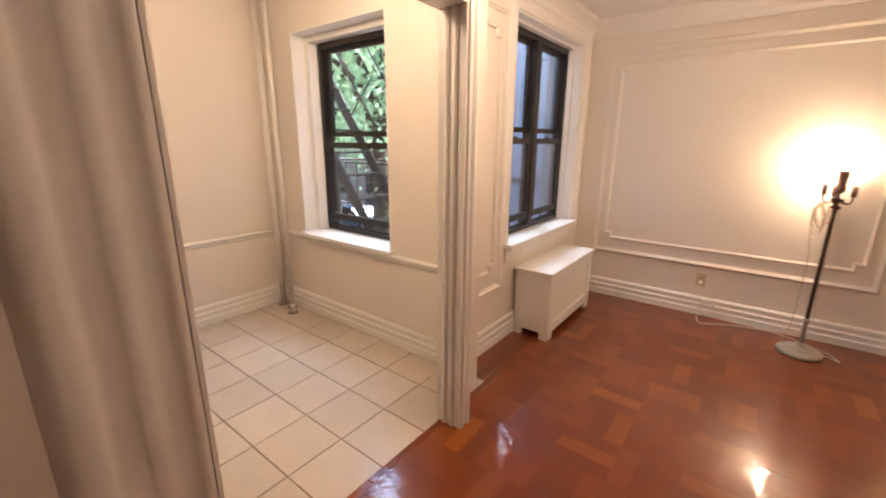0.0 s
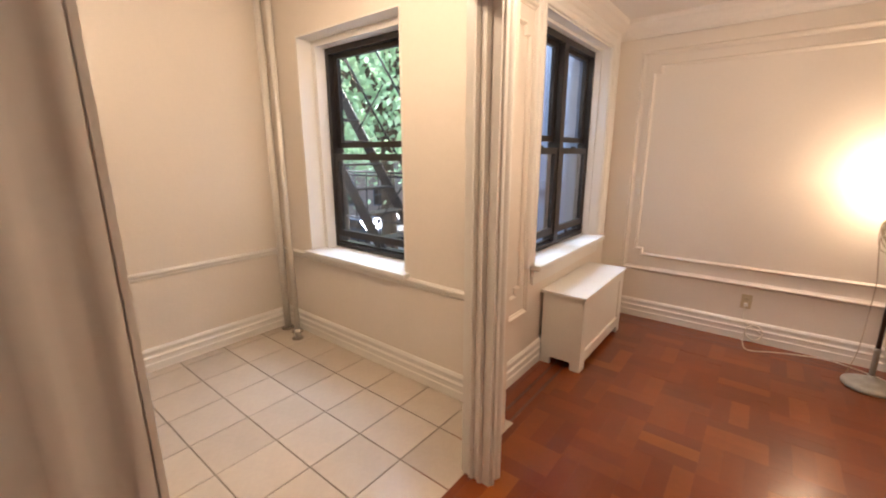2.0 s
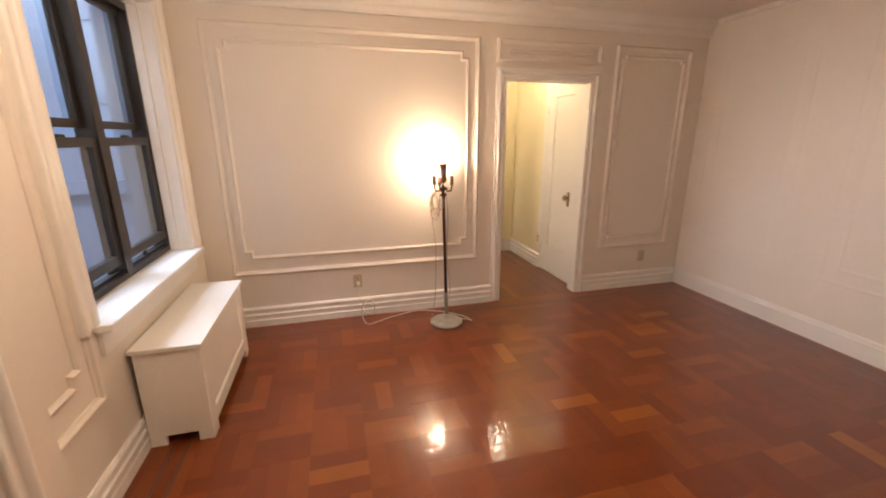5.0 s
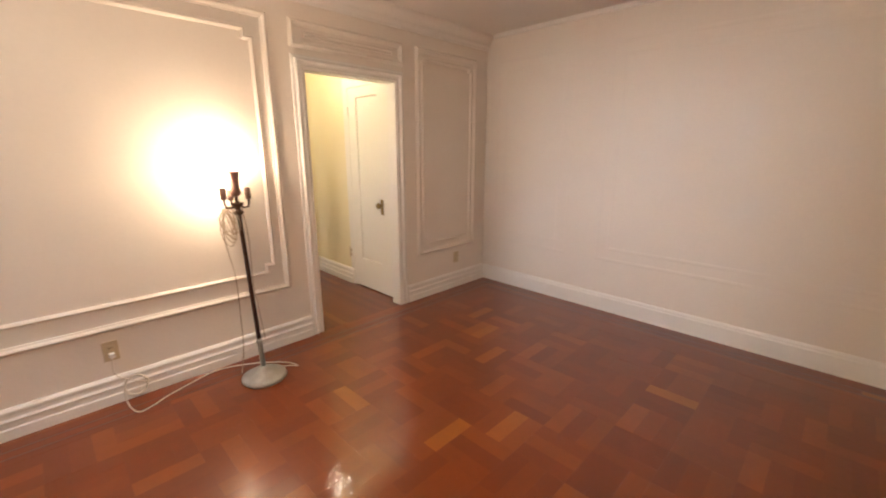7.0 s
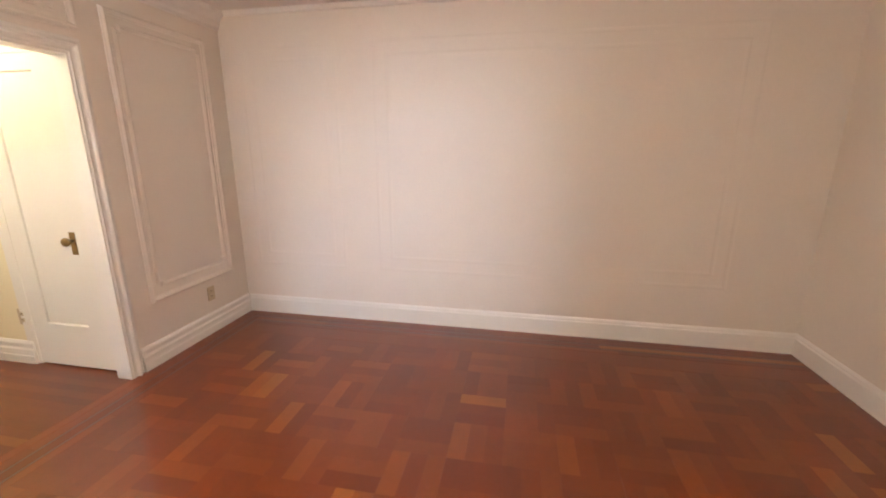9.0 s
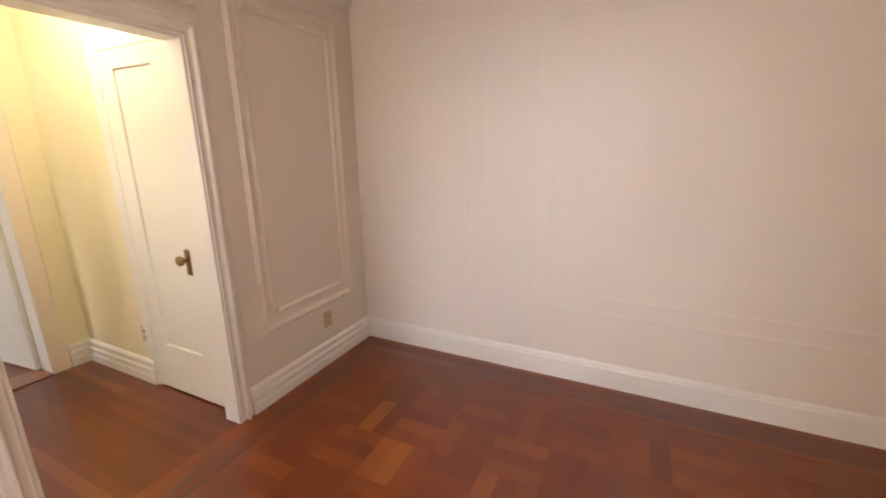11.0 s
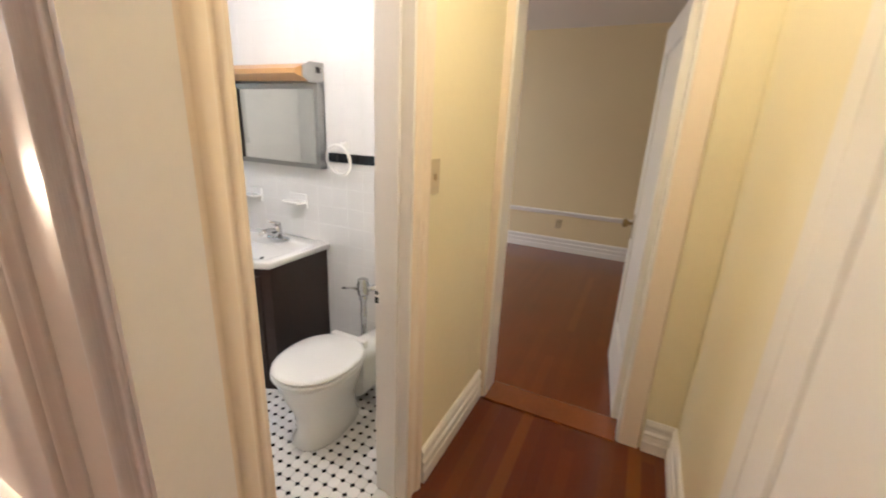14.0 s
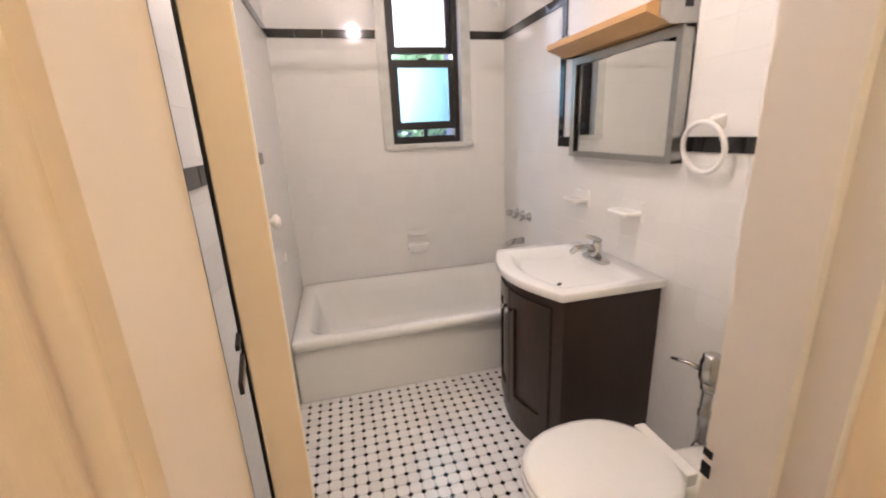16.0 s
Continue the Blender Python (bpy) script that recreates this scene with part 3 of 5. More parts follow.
def door(name, m, w, h, label, panel_rect, knob_at, plate=True, flip=1):
    """A leaf with one recessed panel, hinge at the local origin, leaf along +x, seen from -y."""
    d = empty(name, (0, 0, 0), label, "door", "", "structure")
    d.matrix_world = m
    a0, a1, z0, z1 = panel_rect
    part("leaf", boxes([(0, 0, 0.012, a0, 0.036, h), (a1, 0, 0.012, w, 0.036, h), (a0, 0, 0.012, a1, 0.036, z0), (a0, 0, z1, a1, 0.036, h), (a0, 0.012, z0, a1, 0.024, z1)]), DOORP, d)
    for side, n in ((0, -1), (0.036, 1)):
        bm = sweep(bmesh.new(), [(a0, side, z0), (a1, side, z0), (a1, side, z1), (a0, side, z1)], [(0, 0), (-0.006, -0.011), (0, -0.011)], (0, n, 0)) if n < 0 else sweep(bmesh.new(), [(a1, side, z0), (a0, side, z0), (a0, side, z1), (a1, side, z1)], [(0, 0), (-0.006, -0.011), (0, -0.011)], (0, n, 0))
        part("panel_bead", bm, DOORP, d)
    for n in (-1, 1):
        y = 0 if n < 0 else 0.036
        k = part("door_handle", lathe([(0.010, 0), (0.010, 0.020), (0.014, 0.026), (0.025, 0.034), (0.028, 0.046), (0.024, 0.056), (0.010, 0.061)], 20, (0, n, 0), (knob_at[0], y, knob_at[1])), BRASS, d, "round aged brass knob")
        bm = box(knob_at[0] - 0.022, -0.003, knob_at[1] - 0.09, knob_at[0] + 0.022, 0, knob_at[1] + 0.055, 0.002)
        bm.transform(Matrix.Translation((0, y if n < 0 else y + 0.003, 0)))
        part("key_plate", bm, BRASS, d, "narrow aged brass key plate")
    for hz in (0.25, h - 0.25):
        part("hinge", lathe([(0.007, 0), (0.007, 0.08)], 10, (0, 0, 1), (-0.004, -0.002, hz)), DOORP, d)
    return d


# closet leaf: hinge at y = 5.0, seen from the hall
door("door_1", pose(HX1 - 0.004, 4.999, 0, 0, 0, -90), 0.638, 1.997, "closed cream closet door with one tall panel", (0.130, 0.470, 0.315, 1.905), (0.50, 0.905))
door("door_2", pose(1.652, HY + 0.145, 0, 0, 0, 96), 0.68, 1.98, "cream bedroom door standing open", (0.12, 0.56, 0.30, 1.85), (0.62, 0.93))
leaf = empty("door_3", (0.722, 4.503, 0.01), "plain cream bathroom door swung open towards the tiled wall", "door", "", "structure")
leaf.rotation_euler = (0, 0, radians(10))
part("leaf", box(-0.56, -0.046, 0.005, -0.003, 0, 1.955, 0.003), DOORP, leaf)
# leaf edge facing the hall: warm lamplight painted on as colour
part("edge", box(-0.003, -0.044, 0.005, 0, -0.002, 1.955, 0.001), HALLTRIM, leaf, "hinge edge coloured warm for the hall lamp's light")
# thin dark strip put in for the shade of the hinge gap
part("seal", box(-0.001, -0.048, 0.005, 0.001, -0.0445, 1.955), DARKM, leaf, "dark strip drawn for the shaded gap at the hinge edge")
for hz in (0.28, 1.085, 1.70):
    part("hinge", boxes([(-0.002, -0.050, hz, 0.062, -0.046, hz + 0.012), (-0.002, -0.050, hz + 0.03, 0.030, -0.046, hz + 0.036)]), DARKM, leaf, "dark steel hinge")
part("door_handle", lathe([(0.008, 0), (0.008, 0.008), (0.015, 0.012), (0.017, 0.020), (0.008, 0.026)], 20, (0, 1, 0), (-0.515, 0, 1.14)), WPLAST, leaf, "round white knob")
# the jamb's shadowed inner edge, drawn as a dark strip
structure("jamb_seal", box(HX0 - 0.1335, BD[0] + 0.001, 0.02, HX0 - 0.131, BD[0] + 0.0115, BD[2] - 0.012), DARKM, "dark strip drawn for the shaded inner edge of the hinge jamb")
strike = empty("strike_plate", (0.805, BD[1] - 0.0245, 0.875), "small dark strike plate in the door jamb", "strike plate", "", "structure")
part("latch_slot", box(-0.007, -0.002, -0.026, 0.007, 0, -0.004, 0.0008), DARKM, strike)
part("bolt_slot", box(-0.007, -0.002, 0.006, 0.007, 0, 0.018, 0.0008), DARKM, strike)

# ---- living room things ----
COVER = mat("cover_paint", (0.82, 0.79, 0.73), 0.31, var=0.03, scale=6, rvar=0.0)
PLASTIC = mat("ivory_plastic", (0.58, 0.47, 0.30), 0.4, var=0.05, scale=20)
CORD = mat("white_cord", (0.72, 0.66, 0.56), 0.5, var=0.05, scale=30)
OLDW = mat("old_fabric_wire", (0.42, 0.32, 0.22), 0.7, var=0.2, scale=40)
BRONZE = mat("dark_bronze", (0.085, 0.045, 0.028), 0.35, 0.6, var=0.3, scale=25, bump=0.1)
PEWTER = mat("worn_white_metal", (0.38, 0.35, 0.29), 0.5, 0.2, var=0.3, scale=22, bump=0.2, bump_scale=80)
SLEEVE = mat("brown_sleeve", (0.20, 0.11, 0.08), 0.5, var=0.2, scale=30)
BULB = glow("lit_bulb", (1.0, 0.80, 0.52), 30)


def radiator_cover(x0, x1, y0, y1, h):
    c = empty("radiator_cover", (x0, y0, 0), "white painted wooden radiator cover below a window", "radiator cover")
    L, D = y1 - y0, x1 - x0
    part("top", box(-0.012, -0.015, h - 0.022, D + 0.015, L + 0.015, h, 0.004), COVER, c)
    for a in (0.0, L - 0.02):
        bm = boxes([(0, a, 0, 0.07, a + 0.02, h - 0.022), (D - 0.07, a, 0, D, a + 0.02, h - 0.022), (0.07, a, 0.055, D - 0.07, a + 0.02, h - 0.022)])
        part("side_panel", bm, COVER, c)
    part("front_frame", boxes([(D - 0.02, 0.02, 0, D + 0.002, 0.085, h - 0.022), (D - 0.02, L - 0.085, 0, D + 0.002, L - 0.02, h - 0.022), (D - 0.02, 0.085, h - 0.09, D + 0.002, L - 0.085, h - 0.022), (D - 0.02, 0.085, 0.055, D + 0.002, L - 0.085, 0.13)]), COVER, c)
    part("front_panel", box(D - 0.016, 0.085, 0.13, D - 0.008, L - 0.085, h - 0.09), COVER, c)
    bm = sweep(bmesh.new(), [(0.085, 0, 0.13), (L - 0.085, 0, 0.13), (L - 0.085, 0, h - 0.09), (0.085, 0, h - 0.09)], [(0, 0), (0, 0.010), (-0.012, 0)], (0, -1, 0))
    bm.transform(pose(D - 0.008, 0, 0, 0, 0, 90))
    part("front_bead", bm, COVER, c)
    part("back_rail", box(0.002, 0.02, h - 0.12, 0.015, L - 0.02, h - 0.024), COVER, c)
    return c


radiator_cover(-1.392, -1.105, 2.86, 3.78, 0.545)


def cable(name, pts, r, material, parent=None, label="", category=""):
    """A thin cable along smooth points."""
    P = [Vector(p) for p in pts]
    out = []
    for i in range(len(P) - 1):
        a, b, c, d = P[max(0, i - 1)], P[i], P[i + 1], P[min(len(P) - 1, i + 2)]
        for k in range(6):
            s = k / 6
            out.append(0.5 * ((2 * b) + (c - a) * s + (2 * a - 5 * b + 4 * c - d) * s * s + (3 * b - a - 3 * c + d) * s ** 3))
    out.append(P[-1])
    return ob_from(name, tube(out, r, 6), material, parent, label, category)


def floor_lamp(x, y):
    c = empty("floor_lamp", (x, y, 0), "bare lit floor lamp with worn metal base and hanging wires", "floor lamp")
    part("base", lathe([(0.128, 0), (0.135, 0.008), (0.133, 0.022), (0.120, 0.030), (0.088, 0.034), (0.082, 0.046), (0.052, 0.052), (0.026, 0.070), (0.019, 0.085)], 36), PEWTER, c, "round worn whitish metal base")
    part("lower_tube", lathe([(0.015, 0.08), (0.015, 0.235), (0.019, 0.24), (0.019, 0.256), (0.013, 0.262)], 16), PEWTER, c)
    part("pole", lathe([(0.0125, 0.26), (0.0125, 1.03), (0.017, 1.035), (0.010, 1.05)], 16), BRONZE, c, "dark bronze pole")
    part("hub", lathe([(0.012, 1.045), (0.030, 1.062), (0.032, 1.070), (0.014, 1.080), (0.014, 1.095), (0.034, 1.112), (0.038, 1.124), (0.012, 1.130), (0.008, 1.165)], 20), BRONZE, c)
    part("reflector_cup", lathe([(0.009, 1.16), (0.026, 1.172), (0.033, 1.192), (0.027, 1.215), (0.028, 1.25), (0.037, 1.30), (0.040, 1.312), (0.034, 1.312), (0.022, 1.25)], 20), SLEEVE, c, "brown central socket cup")
    for ang, lit in ((200, False), (20, False), (105, True)):
        a = radians(ang)
        dx, dy = math.cos(a), math.sin(a)
        R = 0.085 if not lit else 0.055
        arm = part("arm", tube([(dx * r, dy * r, z) for r, z in ((0.02, 1.115), (R * 0.5, 1.095), (R * 0.9, 1.10), (R, 1.125), (R, 1.15))], 0.006, 8), BRONZE, c)
        part("socket_sleeve", lathe([(0.012, 1.145), (0.017, 1.15), (0.017, 1.215), (0.013, 1.218)], 14, (0, 0, 1), (dx * R, dy * R, 0)), SLEEVE, c)
        if lit:
            part("bulb", lathe([(0.010, 1.218), (0.014, 1.225), (0.026, 1.25), (0.029, 1.272), (0.022, 1.292), (0.006, 1.302)], 16, (0, 0, 1), (dx * R, dy * R, 0)), BULB, c, "small lit bulb")
    rnd = random.Random(4)
    for k in range(7):
        x0, x1 = -0.075 + rnd.uniform(-0.01, 0.01), -0.03 + rnd.uniform(-0.02, 0.025)
        low = rnd.uniform(0.84, 0.97)
        yy = rnd.uniform(-0.03, 0.03)
        cable("wire", [(x0 + 0.03, yy, 1.11), (x0 - 0.02, yy, 1.05), (x0 - 0.02, yy + 0.01, low + 0.06), (x0 + 0.01, yy, low), (x1, yy - 0.01, low + 0.02), (x1, yy, low + 0.10), (x1 - 0.03, yy, 1.09)], 0.0028, OLDW, c)
    cable("wire", [(-0.085, 0.0, 1.10), (-0.10, 0.01, 0.95), (-0.085, 0.02, 0.80), (-0.07, 0.02, 0.66), (-0.068, 0.05, 0.45), (-0.066, 0.10, 0.22), (-0.075, 0.13, 0.12), (-0.09, 0.15, 0.03)], 0.0028, OLDW, c)
    cable("wire", [(0.02, -0.005, 1.10), (0.03, -0.01, 0.9), (0.012, -0.02, 0.6), (0.025, -0.02, 0.38), (0.03, -0.022, 0.26)], 0.0026, OLDW, c)
    for p in c.children:
        if not p.name.startswith("base"):
            p.matrix_local = Matrix.Translation((0, 0, 0.06)) @ pose(0, 0, 0, -9.4, 1.0, 0) @ Matrix.Translation((0, 0, -0.06))
    return c


lampthing = floor_lamp(0.415, 3.845)
CORDR = 0.0035
coil = [(-0.198 + (0.056 + 0.004 * math.sin(k * 1.7)) * math.sin(k * math.pi / 4), 4.158 + 0.004 * math.sin(k * 0.9), 0.085 + (0.060 + 0.003 * math.cos(k * 1.3)) * math.cos(k * math.pi / 4)) for k in range(-2, 27)]
cable("lamp_cord", [(0.535, 3.90, CORDR), (0.60, 3.865, CORDR), (0.632, 3.83, CORDR), (0.60, 3.92, CORDR), (0.50, 4.02, CORDR), (0.38, 4.10, CORDR), (0.237, 4.15, CORDR), (0.10, 4.12, CORDR), (-0.067, 4.054, CORDR), (-0.16, 4.00, CORDR), (-0.224, 3.985, CORDR), (-0.25, 4.06, CORDR), (-0.258, 4.15, 0.02)] + coil + [(-0.26, 4.155, 0.16), (-0.285, 4.165, 0.22), (-0.277, 4.163, 0.295)], CORDR, CORD, None, "white lamp cord coiled by the baseboard and looped on the floor", "cable")


def outlet(m, label, plug=False, group="wall outlets"):
    o = empty("wall_outlet", (0, 0, 0), label, "outlet", group)
    o.matrix_world = m
    part("plate", box(-0.036, -0.006, -0.058, 0.036, 0, 0.058, 0.003), PLASTIC, o)
    for z in (-0.022, 0.022):
        s = part("socket", box(-0.014, -0.009, z - 0.014, 0.014, -0.004, z + 0.014, 0.003), PLASTIC, o)
        part("slots", boxes([(-0.007, -0.0096, z - 0.005, -0.004, -0.0088, z + 0.006), (0.004, -0.0096, z - 0.005, 0.007, -0.0088, z + 0.006)]), DARKM, s)
    if plug:
        part("plug", box(-0.013, -0.035, -0.036, 0.013, -0.009, -0.008, 0.004), WPLAST, o, "white plug with cord")
    return o


outlet(pose(-0.277, YN, 0.318), "ivory wall outlet with a white plug in it", True)
outlet(pose(2.597, YN, 0.322), "ivory wall outlet below the panel moulding")
outlet(pose(0.72, 9.0, 0.341), "ivory wall outlet above the bedroom baseboard")
o = outlet(pose(HX1, 5.075, 0.345, 0, 0, -90), "white wall outlet beside the closet door")
sw = empty("light_switch", (0, 0, 0), "ivory double light switch plate on the hall wall", "switch")
sw.matrix_world = pose(HX0, 5.194, 1.277, 0, 0, 90)
part("plate", box(-0.036, -0.006, -0.058, 0.036, 0, 0.058, 0.003), PLASTIC, sw)
part("toggle", box(-0.005, -0.016, -0.012, 0.005, -0.005, 0.010, 0.002), PLASTIC, sw)

# ---- nook things ----
PIPEP = mat("pipe_paint", (0.82, 0.78, 0.71), 0.31, var=0.04, scale=8, rvar=0.0)
COLLAR = mat("dull_metal_collar", (0.28, 0.24, 0.20), 0.5, 0.6, var=0.2, scale=20)
for px, py, r in ((-3.345, 2.035, 0.026), (-3.215, 2.045, 0.020)):
    p = empty("heating_pipe", (px, py, 0), "white painted riser pipe in the corner", "pipe", "heating pipes")
    part("pipe", lathe([(r, 0), (r, CZ + 0.1)], 18), PIPEP, p)
    part("floor_collar", lathe([(r + 0.026, 0), (r + 0.026, 0.006), (r + 0.012, 0.016), (r + 0.003, 0.018)], 20), COLLAR, p, "dull metal floor collar")
    part("ceiling_collar", lathe([(r + 0.003, CZ + 0.072), (r + 0.026, CZ + 0.092), (r + 0.026, CZ + 0.1)], 20), PIPEP, p)
s = empty("pipe_stub", (-3.10, 1.975, 0), "capped white pipe stub on the tiled floor", "pipe")
part("cap", lathe([(0.020, 0.01), (0.020, 0.050), (0.024, 0.052), (0.024, 0.066), (0.016, 0.072)], 16), PIPEP, s)
part("floor_collar", lathe([(0.045, 0), (0.045, 0.006), (0.03, 0.014), (0.021, 0.016)], 20), COLLAR, s)


def ceiling_lamp(x, y, z, label):
    c = empty("ceiling_light", (x, y, z), label, "ceiling light", "ceiling lights")
    part("canopy", lathe([(0.055, 0), (0.055, -0.014), (0.03, -0.022)][::-1], 20), PEWTER, c)
    part("socket", lathe([(0.018, -0.065), (0.018, -0.02)], 14), WPLAST, c)
    part("neck", lathe([(0.013, -0.085), (0.013, -0.065)], 14), CHROME, c)
    return c


ceiling_lamp(1.40, 4.95, CZ, "plain ceiling socket with a warm bulb")
ceiling_lamp(0.05, 4.85, CZ, "plain bathroom ceiling socket with a white bulb")
ceiling_lamp(-1.75, 1.1, CZ + 0.1, "plain kitchen ceiling socket with a warm bulb")
ceiling_lamp(-0.4, 2.0, CZ, "plain living room ceiling socket with a warm bulb")

# ---- bathroom things ----
ENAMEL = mat("white_enamel", (0.80, 0.80, 0.77), 0.1, var=0.02, scale=5, fine=0.01)
CERAMIC = mat("white_ceramic", (0.83, 0.82, 0.79), 0.09, var=0.015, scale=6, fine=0.01)
ESPRESSO = mat("espresso_wood", (0.032, 0.017, 0.012), 0.31, rvar=0.0, var=0.35, scale=6, bump=0.05, stretch=(1, 1, 0.15), fine=0.2)
STEEL = mat("brushed_steel", (0.42, 0.42, 0.40), 0.3, 1.0, var=0.1, scale=18)
PINE = mat("varnished_pine", (0.62, 0.35, 0.13), 0.35, var=0.18, scale=7, stretch=(0.2, 1, 1), fine=0.1)
MIRROR = mat("mirror", (0.86, 0.88, 0.86), 0.015, 1.0, var=0.0, fine=0.0)
PLASTW = mat("white_ring_plastic", (0.85, 0.84, 0.81), 0.25, var=0.02)


def oval(n, cx, cy, a, b0, b1, flat=2.3):
    """An outline, rounder in front than behind, along y."""
    pts = []
    for i in range(n):
        t = 2 * math.pi * i / n
        c, s = math.cos(t), math.sin(t)
        q = 2 / flat
        x = a * math.copysign(abs(c) ** q, c)
        y = (b1 if s > 0 else b0) * math.copysign(abs(s) ** q, s)
        pts.append((cx + x, cy + y))
    return pts


def loft(rings, cap0=True, cap1=True, smooth=True):
    bm = bmesh.new()
    vs = [[bm.verts.new(p) for p in r] for r in rings]
    n = len(vs[0])
    for a, b in zip(vs, vs[1:]):
        for i in range(n):
            bm.faces.new((a[i], a[(i + 1) % n], b[(i + 1) % n], b[i])).smooth = smooth
    if cap0:
        bm.faces.new(vs[0][::-1])
    if cap1:
        bm.faces.new(vs[-1])
    return bm


def rounded(x0, y0, x1, y1, r, n=6):
    pts = []
    for cx, cy, a0 in ((x1 - r, y1 - r, 0), (x0 + r, y1 - r, 90), (x0 + r, y0 + r, 180), (x1 - r, y0 + r, 270)):
        for k in range(n + 1):
            a = radians(a0 + 90 * k / n)
            pts.append((cx + r * math.cos(a), cy + r * math.sin(a)))
    return pts


def bathtub(x0, x1, y0, y1, h):
    t = empty("bathtub", (x0, y0, 0), "white enamelled bathtub built in below the window", "bathtub")
    D, L = x1 - x0, y1 - y0
    Z = lambda pts, z: [(x, y, z) for x, y in pts]
    outer = rounded(0.001, 0.001, D, L - 0.001, 0.02)
    rings = [Z(rounded(0.01, 0.01, D - 0.02, L - 0.01, 0.02), h - 0.055), Z(outer, h - 0.05), Z(outer, h - 0.012), Z(rounded(0.008, 0.008, D - 0.010, L - 0.008, 0.02), h)]
    for inset, dz, r in ((0.055, 0.0, 0.10), (0.072, -0.014, 0.12), (0.085, -0.10, 0.13), (0.12, -0.26, 0.15), (0.17, -0.315, 0.15), (0.24, -0.325, 0.12)):
        rings.append(Z(rounded(inset, inset * 1.25, D - inset, L - inset * 1.25, r), h + dz))
    part("basin", loft(rings, False, True), ENAMEL, t)
    part("apron", box(D - 0.065, 0.002, 0, D - 0.022, L - 0.002, h - 0.052, 0.012), ENAMEL, t, "plain enamelled front apron")
    part("drain_lever", lathe([(0.03, 0), (0.03, 0.006), (0.010, 0.010), (0.008, 0.03)], 16, (0, -1, 0), (D / 2, L - 0.12, h - 0.14)), CHROME, t)
    return t


bathtub(BX + 0.004, -0.745, BYS + 0.004, BYN - 0.004, 0.363)

VX0, VX1, VB, VF = -0.645, -0.035, BYN - 0.003, 5.30


def bow(x0, x1, yf, yb, dep, n=14):
    pts = [(x1, yb), (x0, yb)]
    for i in range(n + 1):
        s = i / n
        pts.append((x0 + (x1 - x0) * s, yf - dep * math.sin(math.pi * (0.06 + 0.88 * s)) + dep * math.sin(math.pi * 0.06)))
    return pts


def vanity():
    v = empty("vanity_cabinet", ((VX0 + VX1) / 2, VB, 0), "dark espresso bathroom vanity with bowed front and white basin top", "vanity")
    ox, oy = -(VX0 + VX1) / 2, -VB
    Z = lambda pts, z: [(x + ox, y + oy, z) for x, y in pts]
    part("body", loft([Z(bow(VX0 + 0.02, VX1 - 0.02, VF + 0.02, VB, 0.10), z) for z in (0.0, 0.717)], smooth=False), ESPRESSO, v)
    o1 = bow(VX0 + 0.02, VX1 - 0.02, VF + 0.02, VB, 0.10)[2:]
    for a, b in ((1, 7), (7, 13)):
        arc = o1[a:b + 1]
        cx = sum(p[0] for p in arc) / len(arc)
        shr = [((x - cx) * 0.97 + cx, y) for x, y in arc]
        ins = [((x - cx) * 0.68 + cx, y) for x, y in arc]
        bm = bmesh.new()
        for seq, zz in ((shr, (0.10, 0.17)), (shr, (0.60, 0.67))):
            lo = [bm.verts.new((x + ox, y + oy - 0.014, zz[0])) for x, y in seq]
            hi = [bm.verts.new((x + ox, y + oy - 0.014, zz[1])) for x, y in seq]
            lb = [bm.verts.new((x + ox, y + oy + 0.002, zz[0])) for x, y in seq]
            hb = [bm.verts.new((x + ox, y + oy + 0.002, zz[1])) for x, y in seq]
            for i in range(len(seq) - 1):
                bm.faces.new((lo[i], lo[i + 1], hi[i + 1], hi[i]))
                bm.faces.new((hi[i], hi[i + 1], hb[i + 1], hb[i]))
                bm.faces.new((lb[i], lb[i + 1], lo[i + 1], lo[i]))
            bm.faces.new((lo[0], hi[0], hb[0], lb[0]))
            bm.faces.new((lo[-1], lb[-1], hb[-1], hi[-1]))
        for p, q in ((shr[0], shr[1]), (shr[-2], shr[-1])):
            (xa, ya), (xb, yb) = p, q
            vs = [bm.verts.new((x + ox, y + oy - d, z)) for z in (0.17, 0.60) for x, y, d in ((xa, ya, 0.014), (xb, yb, 0.014), (xb, yb, -0.002), (xa, ya, -0.002))]
            for f in ((0, 1, 5, 4), (1, 2, 6, 5), (2, 3, 7, 6), (3, 0, 4, 7)):
                bm.faces.new([vs[i] for i in f])
        d = part("door", bm, ESPRESSO, v, "bowed espresso door with sunken panel")
        kx, ky = (shr[-1] if a == 1 else shr[0])
        kx += -0.022 if a == 1 else 0.022
        part("knob", lathe([(0.006, 0), (0.006, 0.012), (0.013, 0.018), (0.013, 0.026), (0.006, 0.030)], 14, (0, -1, 0), (kx + ox, ky + oy - 0.012, 0.585)), CHROME, d, "small chrome knob")
    top = [Z(bow(VX0 + e, VX1 - e, VF + e, VB, 0.115), z) for e, z in ((0.004, 0.718), (-0.004, 0.721), (-0.006, 0.726), (-0.006, 0.748), (-0.004, 0.752), (0.002, 0.754))]

    def inner(f, z):
        cx, cy = (VX0 + VX1) / 2, 5.475
        return [(cx + (x - cx) * f + ox, cy + (y - cy) * f * 0.82 - 0.02 + oy, z) for x, y in bow(VX0, VX1, VF, VB, 0.115)]
    top += [inner(0.84, 0.7535), inner(0.79, 0.748), inner(0.62, 0.715), inner(0.30, 0.692)]
    part("basin_top", loft(top), CERAMIC, v, "glossy white basin top with bowed edge")
